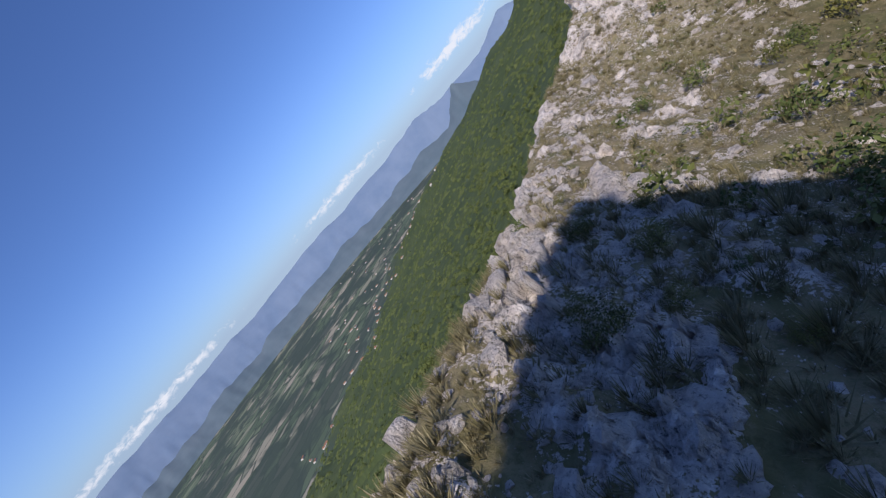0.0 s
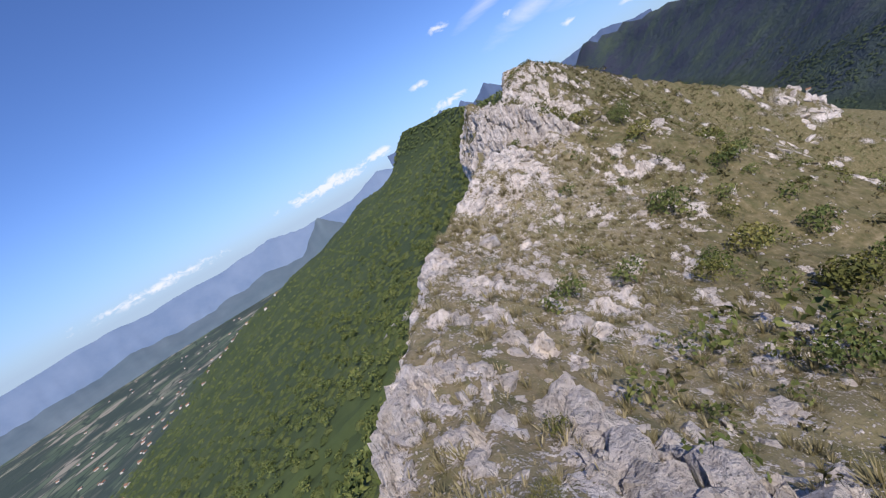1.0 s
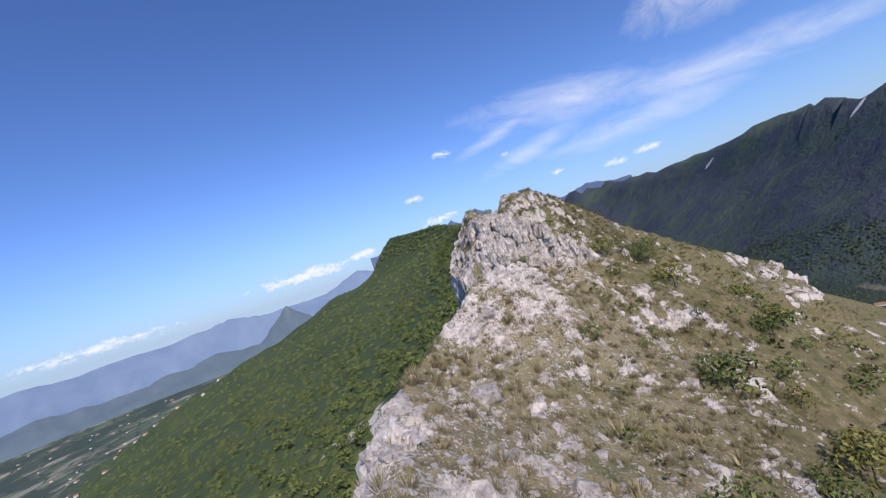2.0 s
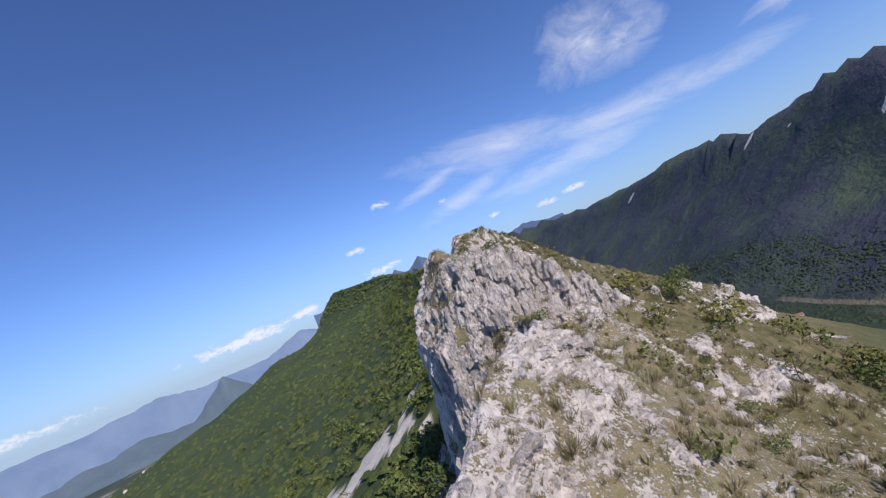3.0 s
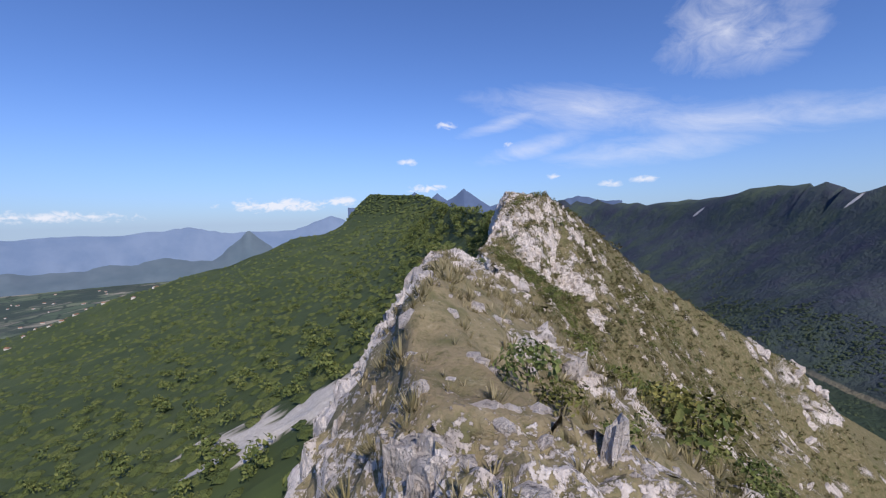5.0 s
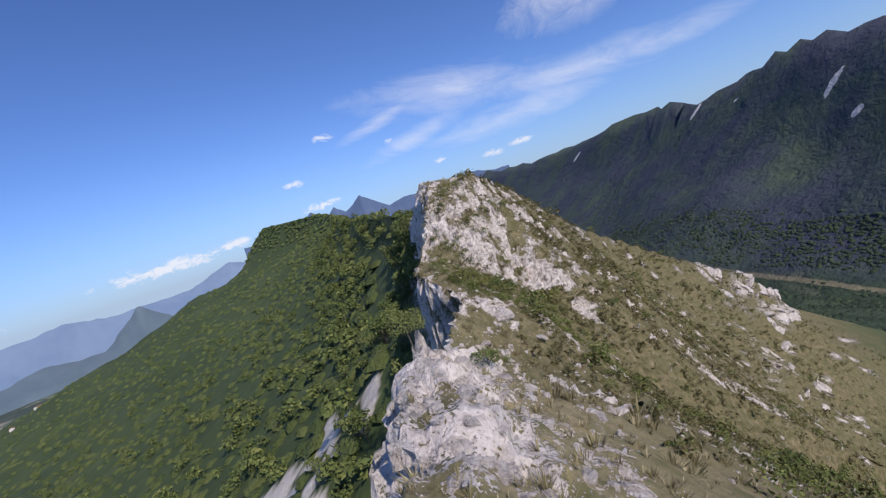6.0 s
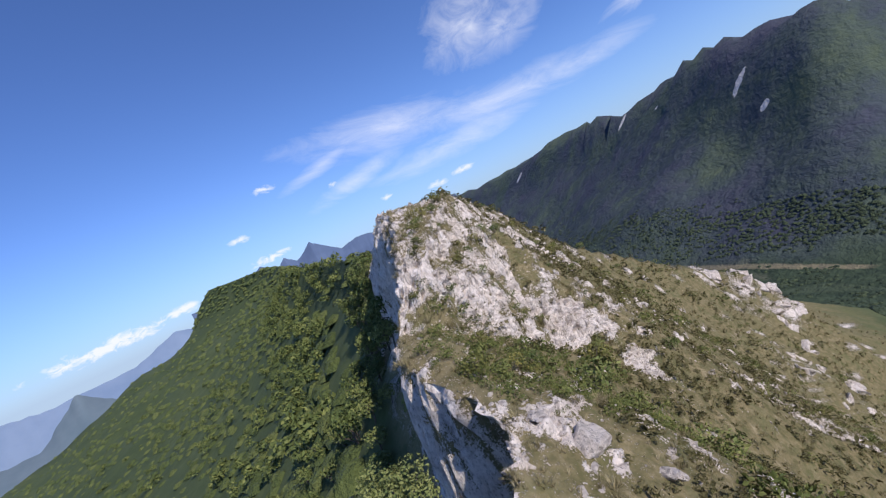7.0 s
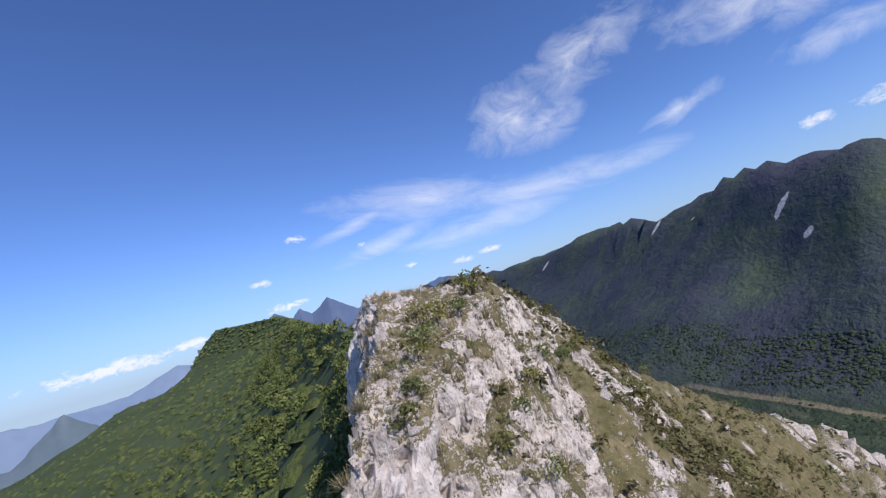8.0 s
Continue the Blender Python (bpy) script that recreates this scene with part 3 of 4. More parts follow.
def far_hills(name, radius, a0, a1, crest, mat, label, depth=260, count=420):
    """A range of hills far off: crest(bearings) gives the height of its skyline."""
    az = np.radians(np.linspace(a0, a1, count))
    rows = np.linspace(0, 1, 9)
    A, T = np.meshgrid(az, rows, indexing="ij")
    top = crest(np.degrees(A))
    R = radius - depth * (1 - T) + 18 * fbm(A * 60, T * 2, 0 * A, 4) * (1 - T)
    zz = -345 + (top + 345) * T ** .8 + 8 * fbm(A * 70, T * 3, 0 * A + 3, 4) * T * (1 - T)
    g = np.arange(A.size).reshape(A.shape)
    q = np.stack([g[:-1, :-1], g[1:, :-1], g[1:, 1:], g[:-1, 1:]], -1).reshape(-1)
    me = mesh_from(name, np.stack([R * np.sin(A), R * np.cos(A), zz], -1).reshape(-1, 3), q, np.full(len(q) // 4, 4), mat)
    return tagged(new(name, me), label, "hills", kind="structure")


def skyline(base, amp, freq, seed, peaks=()):
    def crest(deg):
        z = base + amp * fbm(deg / freq, 0 * deg + seed, 0 * deg, 5)
        for a, w, h in peaks:
            z = np.maximum(z, h - np.abs(deg - a) / w * 120 + .2 * amp * fbm(deg / 1.1, 0 * deg, 0 * deg + 5, 3))
        return z
    return crest


# Haze is painted in: each range's base colour is blued, the horizon palest.
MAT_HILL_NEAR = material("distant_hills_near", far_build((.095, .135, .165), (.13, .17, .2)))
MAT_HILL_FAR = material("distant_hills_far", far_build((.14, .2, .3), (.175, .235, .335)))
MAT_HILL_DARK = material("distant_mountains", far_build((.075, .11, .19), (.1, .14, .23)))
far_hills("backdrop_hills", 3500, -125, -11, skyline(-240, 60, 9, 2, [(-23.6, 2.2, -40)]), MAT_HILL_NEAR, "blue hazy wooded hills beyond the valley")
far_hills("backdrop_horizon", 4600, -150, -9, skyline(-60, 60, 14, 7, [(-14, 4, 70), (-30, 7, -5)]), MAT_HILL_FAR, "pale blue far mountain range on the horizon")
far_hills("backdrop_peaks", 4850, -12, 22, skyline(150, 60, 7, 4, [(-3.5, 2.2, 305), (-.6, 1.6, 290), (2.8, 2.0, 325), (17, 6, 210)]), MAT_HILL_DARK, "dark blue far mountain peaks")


# ---- placing on the ground ----
AREA = np.linalg.norm(np.cross(du, dv), axis=-1)
EDGE_Y, EDGE_X = CREST[:, 0], CREST[:, 1]
shift = xe_v * np.interp(np.abs(vs), [0, 1300, 1800], [1, 1, 0])


def ground_at(x, y):
    """Height of the finished ground."""
    x, y = np.atleast_1d(np.asarray(x, float)), np.atleast_1d(np.asarray(y, float))
    i = np.clip(np.searchsorted(vs, y) - 1, 0, len(vs) - 2)
    fv = np.clip((y - vs[i]) / (vs[i + 1] - vs[i]), 0, 1)
    u = x - (shift[i] * (1 - fv) + shift[i + 1] * fv)
    j = np.clip(np.searchsorted(us, u) - 1, 0, len(us) - 2)
    fu = np.clip((u - us[j]) / (us[j + 1] - us[j]), 0, 1)
    return ((Z2[i, j] * (1 - fu) + Z2[i, j + 1] * fu) * (1 - fv) + (Z2[i + 1, j] * (1 - fu) + Z2[i + 1, j + 1] * fu) * fv)


def scatter(weight, count, seed):
    """Places on the ground drawn by weight per square metre: positions, normals."""
    rng = np.random.RandomState(seed)
    w = (np.clip(weight, 0, None) * AREA)[:-1, :-1]
    k = rng.choice(w.size, count, p=w.ravel() / w.sum())
    i, j = k // w.shape[1], k % w.shape[1]
    f, g = rng.rand(2, count)
    pos = []
    for c in (X2, Y2, Z2):
        pos.append((c[i, j] * (1 - g) + c[i, j + 1] * g) * (1 - f) + (c[i + 1, j] * (1 - g) + c[i + 1, j + 1] * g) * f)
    return np.stack(pos, -1), NRM[i, j]


def part(name, me, parent, label=""):
    ob = new(name, me)
    ob.parent = parent
    return tagged(ob, label)


# ---- rocks ----
def rock_mesh(name, seed, stretch, level=3, ribs=.35, cuts=9):
    """A broken limestone block: planes knocked off a ball, then ribbed and chipped."""
    rng = np.random.RandomState(seed)
    bm = bmesh.new()
    if level == 0:
        bmesh.ops.create_cube(bm, size=1.7)
        bmesh.ops.subdivide_edges(bm, edges=bm.edges[:], cuts=3, use_grid_fill=True)
    else:
        bmesh.ops.create_icosphere(bm, subdivisions=level, radius=1)
    co = np.array([v.co[:] for v in bm.verts])
    for _ in range(cuts):
        nrm = rng.normal(size=3) * (1, 1, .8)
        nrm /= np.linalg.norm(nrm)
        over = np.maximum(co @ nrm - rng.uniform(.5, .8), 0)
        co = co - over[:, None] * nrm * .95
    s = seed * 3.7
    r = ridged(co[:, 0] * 2.4 + s, co[:, 1] * 2.4, co[:, 2] * .8 + s, 3) - .5
    f = fbm(co[:, 0] * 2 + s, co[:, 1] * 2, co[:, 2] * 2, 4)
    co = co * (1 + ribs * r + .16 * f)[:, None] * np.array(stretch)
    for v, c in zip(bm.verts, co):
        v.co = c
    me = bpy.data.meshes.new(name)
    bm.to_mesh(me)
    bm.free()
    me.materials.append(MAT_ROCK)
    return me


BLOCKS = [rock_mesh("boulder", k, (1, .8, .6), 3, .3) for k in range(5)]
RIBS = [rock_mesh("rock_rib", 20 + k, (.5, .36, 1.05), 0, .3, 8) for k in range(5)]
PEBBLES = [rock_mesh("stone", 40 + k, (1, .8, .6), 1, .2, 6) for k in range(4)]


def lay(name, me, pos, size, yaw, lean, label, category, group):
    ob = new(name, me)
    ob.matrix_basis = Matrix.LocRotScale(pos, Euler((lean[0], lean[1], yaw)), (size * lean[2], size, size * lean[3]))
    return tagged(ob, label, category, group)


rng = np.random.RandomState(11)
near = (np.abs(Y - 12) < 90) & (np.abs(D) < 45) & (FOREST < .4)
slopes = (Y > -80) & (Y < 150) & (D < 130) & (FOREST < .45)
# ribs on the steep faces
face = (STEEP > .42) & near & (D > -5) & (ROCK > .4)
front = face & (Y > 4) & (Y < 10) & (X < 9)
second = face & (Y > 74) & (Y < 96) & (D > -1.5)
for mask, count, size0, size1, label in ((front, 120, .25, .75, "fluted upright limestone rib on the cliff face"),
                                         (second, 70, .25, .7, "pale fractured limestone rib below the summit"),
                                         (face & ~front & ~second, 95, .25, .8, "weathered grey limestone rib on the ridge edge")):
    pos, nrm = scatter(mask.astype(float), count, 100 + count)
    for p, nn in zip(pos, nrm):
        size = rng.uniform(size0, size1)
        p = p - nn * size * .3
        lay("rock_rib", RIBS[rng.randint(5)], p, size, rng.uniform(0, 6.3), (rng.normal() * .12 - .25 * nn[1], rng.normal() * .12 + .25 * nn[0], rng.uniform(.8, 1.4), rng.uniform(.8, 1.3)),
            label, "rock", "limestone ribs")
# loose and half-buried blocks
open_ground = near & (STEEP < .4) & (ROCK > .35) & (D > -1)
pos, nrm = scatter(open_ground * (.3 + np.exp(-np.abs(D) / 10)), 150, 5)
for p, nn in zip(pos, nrm):
    size = rng.choice([.25, .35, .45, .7], p=[.35, .3, .25, .1]) * rng.uniform(.8, 1.25)
    lay("boulder", BLOCKS[rng.randint(5)], p - nn * size * .25, size, rng.uniform(0, 6.3), (rng.normal() * .2, rng.normal() * .2, 1, rng.uniform(.7, 1.2)),
        "pale limestone block half buried in dry grass", "rock", "limestone blocks")
for x, y, sx, size, yaw, tall in ((10.4, 62.2, 1.2, 1.1, .4, 1.1), (12.6, 61.0, 1.2, .7, 2.0, .7), (9.0, 63.4, 1.5, .55, 1.0, .6)):
    lay("boulder", BLOCKS[int(x) % 5], Vector((x, y, float(ground_at(x, y)[0]) + .15)), size, yaw, (.1, .1, sx, tall),
        "large pale limestone boulder standing out of the heath", "rock", "large boulders")
# the rock rib that runs down the near ridge, and the white outcrops on the spurs
for x, y, size in ((-1.2, -35.6, .8), (-1, -36.4, 1.0), (-.8, -37.2, 1.1), (-.6, -38, 1.1), (-.4, -38.9, 1.1), (-.2, -39.8, 1.1), (.1, -40.7, 1.0), (.5, -37.7, .8), (.8, -38.5, 1.0), (1.0, -39.5, 1.1), (1.3, -40.5, 1.0), (1.6, -41.4, .8),
                   (-2.8, -41.2, 1.0), (-2.4, -42.3, 1.2), (-2, -43.6, 1.2), (-1.5, -44.8, 1.1), (-2.3, -45.5, 1.0), (-1, -46.3, 1.2), (-1.8, -47.6, 1.0), (.2, -47.2, .9),
                   (12.6, 15.4, 1.3), (14, 15.8, 1.2), (11.3, 15.0, 1.0), (18.6, 12.6, 1.2), (19.5, 13.6, 1.1), (20.2, 14.6, 1.3), (19.9, 15.4, 1.0), (17.6, 11.4, .9)):
    lay("boulder", BLOCKS[int(abs(x * 7)) % 5], Vector((x, y, float(ground_at(x, y)[0]) - .1)), size * (.55 if y < -40.9 else .8 if y < -30 else 1), x * 3 if y > -30 else 1.4 + .2 * x, (.2, -.35, 1.5, 1.0),
        "tilted white limestone slab breaking through the turf", "rock", "limestone slabs")
for x, y, size in ((48, 122, 2.4), (50, 125, 2.2), (46, 120, 1.8), (90, 135, 3.2), (95, 136, 3.4), (101, 137, 2.8), (105, 138, 3.2), (109, 137.5, 3.4), (112, 135.5, 3.4), (114, 133, 3.2), (106, 133, 3), (103, 128, 2.6), (98, 121, 2.6), (95, 116, 2.8), (86, 113, 2.5), (88, 109, 2.4), (92, 116, 2.6), (84, 118, 2.2), (49, 80, 1.5), (52, 79, 1.6), (56, 80, 1.6), (59, 82, 1.8), (46, 77, 1.3), (62, 84, 1.8)):
    for k in range(3 if x < 100 else 4):
        xx, yy = x + rng.normal() * 2.2, y + rng.normal() * 1.6
        lay("boulder", RIBS[(int(x) + k) % 5], Vector((xx, yy, float(ground_at(xx, yy)[0]) - .55 * size)), size * (1.25 if x > 94 else 1) * rng.uniform(.6, 1.1), x + k, (.7 + .3 * k, -.6, 1.7, .75),
            "weathered white limestone outcrop on the side spur", "rock", "spur outcrops")


def joined(name, templates, pos, size, yaw, mat, label, category, tall=None, soft=False):
    """One mesh of many copies of small templates (vertices, face corners, corners per face)."""
    verts, loops, counts, base = [], [], [], 0
    r = np.random.RandomState(len(pos))
    which = r.randint(len(templates), size=len(pos))
    for k, (tv, tl, tc) in enumerate(templates):
        sel = np.nonzero(which == k)[0]
        if not len(sel):
            continue
        c, s = np.cos(yaw[sel]), np.sin(yaw[sel])
        h = size[sel] if tall is None else size[sel] * tall[sel]
        v = np.stack([(tv[None, :, 0] * c[:, None] - tv[None, :, 1] * s[:, None]) * size[sel][:, None],
                      (tv[None, :, 0] * s[:, None] + tv[None, :, 1] * c[:, None]) * size[sel][:, None],
                      tv[None, :, 2] * h[:, None]], -1) + pos[sel][:, None, :]
        verts.append(v.reshape(-1, 3))
        loops.append((tl[None, :] + (base + np.arange(len(sel)) * len(tv))[:, None]).ravel())
        counts.append(np.tile(tc, len(sel)))
        base += v.shape[0] * v.shape[1]
    me = mesh_from(name, np.concatenate(verts), np.concatenate(loops), np.concatenate(counts), mat, soft)
    return tagged(new(name, me), label, category, kind="stuff")


def template(me):
    v = np.array([x.co[:] for x in me.vertices])
    loops = np.array([i for p in me.polygons for i in p.vertices])
    return v, loops, np.array([len(p.vertices) for p in me.polygons])


def flake(seed):
    """An upright split slab: a cube cut once each way, its corners knocked about."""
    r = np.random.RandomState(seed)
    bm = bmesh.new()
    bmesh.ops.create_cube(bm, size=1.0)
    bmesh.ops.subdivide_edges(bm, edges=bm.edges[:], cuts=1, use_grid_fill=True)
    co = np.array([v.co[:] for v in bm.verts])
    co[:, :2] *= (1 - .45 * (co[:, 2:] > .2) * r.uniform(.2, 1))
    co = (co + r.normal(size=co.shape) * .085) * (1.0, .42, 1.0)
    co[:, 1] += .25 * r.uniform(-1, 1) * co[:, 2]
    flat = np.array([v.index for f in bm.faces for v in f.verts])
    counts = np.array([len(f.verts) for f in bm.faces])
    bm.free()
    return co, flat, counts


flakes = [flake(700 + k) for k in range(9)]
knoll = face & (Y > -14) & (Y < 4)
edge_face = face & (Y > 30) & (Y < 41)
for label, mask, count, seed in (("split upright limestone slabs covering the front of the crag", front, 2300, 12), ("fractured pale limestone slabs on the summit crag", second, 1500, 14),
                                 ("small limestone slabs along the cliff edge", face & ~front & ~second | knoll | edge_face, 1300, 15),
                                 ("broken limestone plates on the near ridge", near & (Y > -57) & (Y < -34) & (D > -1) & (D < 8) & (ROCK > .5), 900, 16)):
    pos, nrm = scatter(mask.astype(float), count, seed)
    r12 = np.random.RandomState(seed)
    sz = r12.lognormal(-1.35, .42, len(pos))
    joined("rock_flakes", flakes, pos - nrm * (sz * .12)[:, None], sz, np.arctan2(nrm[:, 1], nrm[:, 0]) + 1.57 + r12.normal(size=len(pos)) * .55, MAT_ROCK, label, "rocks", r12.uniform(.7, 1.9, len(pos)))
pos, nrm = scatter(near * (D > -2) * (D < 30) * (STEEP < .42) * (.1 + smooth(.05, .35, ROCK)) * (.25 + np.exp(-np.abs(D) / 14)) * (.3 + (fbm(X / 4, Y / 4, 0 * X + 4, 3) > 0)) * (1 + smooth(-5, -20, Y)), 8800, 6)
sz = np.random.RandomState(3).lognormal(-1.75, .5, len(pos))
joined("loose_stones", [template(m) for m in PEBBLES], pos - nrm * (sz * .2)[:, None], sz, np.random.RandomState(4).uniform(0, 6.3, len(pos)), MAT_ROCK,
       "loose pale limestone rubble between the tufts", "stones")


# ---- plants ----
def leaf_build(dark, mid, light, single, lumps=0):
    def build(nt, sh):
        if single:
            rnd = nt.nodes.new("ShaderNodeObjectInfo").outputs["Random"]
        else:
            rnd = noise_tex(nt, .22, 2)
        island = nt.nodes.new("ShaderNodeNewGeometry").outputs["Random Per Island"]
        patch = noise_tex(nt, .03, 3)
        f = calc(nt, "ADD", calc(nt, "MULTIPLY", island, .45), calc(nt, "MULTIPLY", rnd, .35))
        f = calc(nt, "ADD", f, calc(nt, "MULTIPLY", patch, .3))
        put(nt, sh.inputs["Base Color"], ramp(nt, f, [(.25, dark), (.52, mid), (.8, light)]))
        sh.inputs["Roughness"].default_value = .75
        sh.inputs["Specular IOR Level"].default_value = .15
        if lumps:
            bump(nt, sh, noise_tex(nt, lumps, 4, .65), 1.0, 1.6 / lumps)
    return build


MAT_LEAF = material("broadleaf_foliage", leaf_build((.056, .08, .026), (.1, .13, .04), (.195, .21, .072), True))
MAT_BOX = material("olive_foliage", leaf_build((.06, .066, .02), (.12, .125, .036), (.24, .22, .07), True))
MAT_WOODS = material("woodland_foliage", leaf_build((.058, .082, .025), (.105, .134, .042), (.18, .196, .062), False))
MAT_LOWER = material("lower_woodland_foliage", leaf_build((.064, .088, .03), (.09, .117, .038), (.13, .152, .05), False, 1.1))
MAT_HEATH = material("heath_foliage", leaf_build((.12, .105, .048), (.225, .195, .1), (.38, .325, .2), False))
MAT_SCRUB = material("scrub_foliage", leaf_build((.055, .075, .022), (.1, .12, .036), (.18, .19, .06), False))
MAT_BUSH = material("bushy_heath_foliage", leaf_build((.065, .064, .024), (.125, .116, .048), (.21, .18, .092), False, 7))
MAT_GRASS = material("dry_grass", leaf_build((.15, .13, .065), (.25, .21, .12), (.41, .35, .225), False))


def bark_build(nt, sh):
    put(nt, sh.inputs["Base Color"], ramp(nt, noise_tex(nt, 9, 5, .7, stretch=(1, 1, .2)), [(.35, (.06, .05, .04)), (.65, (.16, .14, .115))]))
    sh.inputs["Roughness"].default_value = .9


MAT_BARK = material("grey_bark", bark_build)


def leaf_cloud(seed, blobs, count, leaf, spread=.6, low=-.35):
    """Leaf sprays on the skin of several lobes: vertices, loops, counts."""
    r = np.random.RandomState(seed)
    cen, nor = [], []
    share = np.array([b[3] ** 2 for b in blobs])
    pick = r.choice(len(blobs), count, p=share / share.sum())
    for k in pick:
        d = r.normal(size=3)
        d /= np.linalg.norm(d)
        if d[2] < low:
            d[2] = -d[2]
        bx, by, bz, br = blobs[k]
        cen.append(np.array((bx, by, bz)) + d * br * r.uniform(.75, 1.12) * (1, 1, .85))
        nn = d + r.normal(size=3) * spread
        nor.append(nn / np.linalg.norm(nn))
    cen, nor = np.array(cen), np.array(nor)
    t = np.cross(nor, r.normal(size=(count, 3)))
    t /= np.linalg.norm(t, axis=1)[:, None]
    b = np.cross(nor, t)
    s = leaf * r.uniform(.6, 1.3, count)[:, None]
    v = np.stack([cen + t * s, cen + b * s * .55 + nor * s * .12, cen - t * s, cen - b * s * .55 + nor * s * .12], 1).reshape(-1, 3)
    return v, np.arange(4 * count), np.full(count, 4)


def lobes(seed, n, width, tall):
    r = np.random.RandomState(seed)
    out = [(0, 0, tall * .55, width * .38)]
    for k in range(n):
        a = 6.283 * k / n + r.uniform(-.4, .4)
        d = width * r.uniform(.18, .34)
        out.append((d * math.cos(a), d * math.sin(a), tall * r.uniform(.3, .82), width * r.uniform(.16, .28)))
    return out


def trunk_mesh(seed, tall, radius, limbs):
    """A tapered stem with bent limbs."""
    r = np.random.RandomState(seed)
    verts, faces = [], []

    def limb(a, b, ra, rb, sides=6):
        a, b = np.array(a, float), np.array(b, float)
        mid = (a + b) / 2 + r.normal(size=3) * np.linalg.norm(b - a) * .06
        axis_ = (b - a) / np.linalg.norm(b - a)
        t = np.cross(axis_, (.3, .9, .1))
        t /= np.linalg.norm(t)
        u = np.cross(axis_, t)
        base = len(verts)
        for c, rad in ((a, ra), (mid, (ra + rb) / 2), (b, rb)):
            for k in range(sides):
                q = 6.283 * k / sides
                verts.append(c + rad * (math.cos(q) * t + math.sin(q) * u))
        for ring in range(2):
            for k in range(sides):
                k2 = (k + 1) % sides
                faces.append((base + ring * sides + k, base + ring * sides + k2, base + (ring + 1) * sides + k2, base + (ring + 1) * sides + k))

    limb((0, 0, -.4), (r.normal() * .05 * tall, r.normal() * .05 * tall, tall * .75), radius, radius * .4)
    for k in range(limbs):
        z0 = tall * r.uniform(.2, .55)
        q = r.uniform(0, 6.283)
        limb((0, 0, z0), (tall * .28 * math.cos(q), tall * .28 * math.sin(q), z0 + tall * r.uniform(.15, .35)), radius * .5, radius * .15)
    return mesh_from("trunk", np.array(verts), np.array([i for f in faces for i in f]), np.full(len(faces), 4), MAT_BARK)


def plant(name, seed, width, tall, leaves, leaf, mat, label, category, group, stem=.06, limbs=4):
    thing = tagged(new(name), label, category, group)
    part("trunk", trunk_mesh(seed, tall, stem, limbs), thing)
    v, l, c = leaf_cloud(seed, lobes(seed, 7, width, tall), leaves, leaf)
    part("crown", mesh_from("crown", v, l, c, mat, False), thing)
    return thing


def spread_plants(base, places, sizes, seed):
    """Copies of a few grown plants; the first ones take the first places."""
    r = np.random.RandomState(seed)
    for k, ((x, y, z), s) in enumerate(zip(places, sizes)):
        m = Matrix.LocRotScale((x, y, z), Euler((0, 0, r.uniform(0, 6.28))), None)
        if k < len(base):
            ob = base[k]
            ob.matrix_basis = m
        else:
            ob = copy_thing(base[k % len(base)], m)
        ob.scale = (s, s * r.uniform(.9, 1.1), s * r.uniform(.8, 1.15))


shrubs = [plant("shrub", 60 + k, 1.5, 1.0, 330, .07, (MAT_LEAF, MAT_BOX)[k % 2], ("dense dark green shrub rooted between rocks", "yellowish olive box shrub in dry grass")[k % 2], "shrub",
                ("green shrubs", "olive shrubs")[k % 2], .03, 5) for k in range(6)]
slope_w = slopes * (D > .5) * (D < 48) * (SCREE < .2) * (STEEP < .75) * (.25 + 1.2 * smooth(6, 20, D) * (Y < 35) + 1.2 * smooth(62, 82, Y) * (D < 20) + .5 * (fbm(X / 6, Y / 6, 0 * X, 2) > .15))
pos, nrm = scatter(slope_w, 270, 21)
sz = np.random.RandomState(22).uniform(.45, 1.25, len(pos)) * np.where((pos[:, 0] - np.interp(pos[:, 1], EDGE_Y, EDGE_X)) > 9, 2.1, .75) * np.where(pos[:, 1] > 77, .5, 1)
fixed = np.array([(2.4, 6.9, .65), (3.1, 7.0, .45), (2.4, 1.8, .8), (3.0, .6, .6), (1.4, 11.5, .9), (2.2, 12.2, .8), (2.9, 11.4, .6), (9.6, -1.5, .9), (3, 39.5, .7), (11, 78.4, 0.9), (11.6, 79.2, 0.68), (12.4, 80.6, 0.9), (13.2, 82, 1), (14.2, 83.4, 1.1), (14.8, 82.4, 0.75), (13.6, 84.6, 0.9), (15.6, 84.2, 0.83), (17.4, 86.8, 0.9), (12.2, 77.6, 0.75), (14.2, 79.4, 0.83), (16.6, 82.8, 0.9), (18, 84.4, 0.9), (20.5, 87, 0.83), (9.2, 77, 0.75), (22.5, 88.6, 1), (19.2, 88.4, 0.6), (16, 80.4, 1), (17.5, 79.4, 1.2), (.4, -23.6, 1.3), (8.6, 67.5, 1.4), (10, 68.5, 1.2), (11.5, 70, 1.3), (13, 71, 1.1)])
fpos = np.stack([fixed[:, 0], fixed[:, 1], ground_at(fixed[:, 0], fixed[:, 1])], -1)
spread_plants(shrubs, np.concatenate([fpos, pos - (0, 0, .05)]), np.concatenate([fixed[:, 2], sz]), 23)

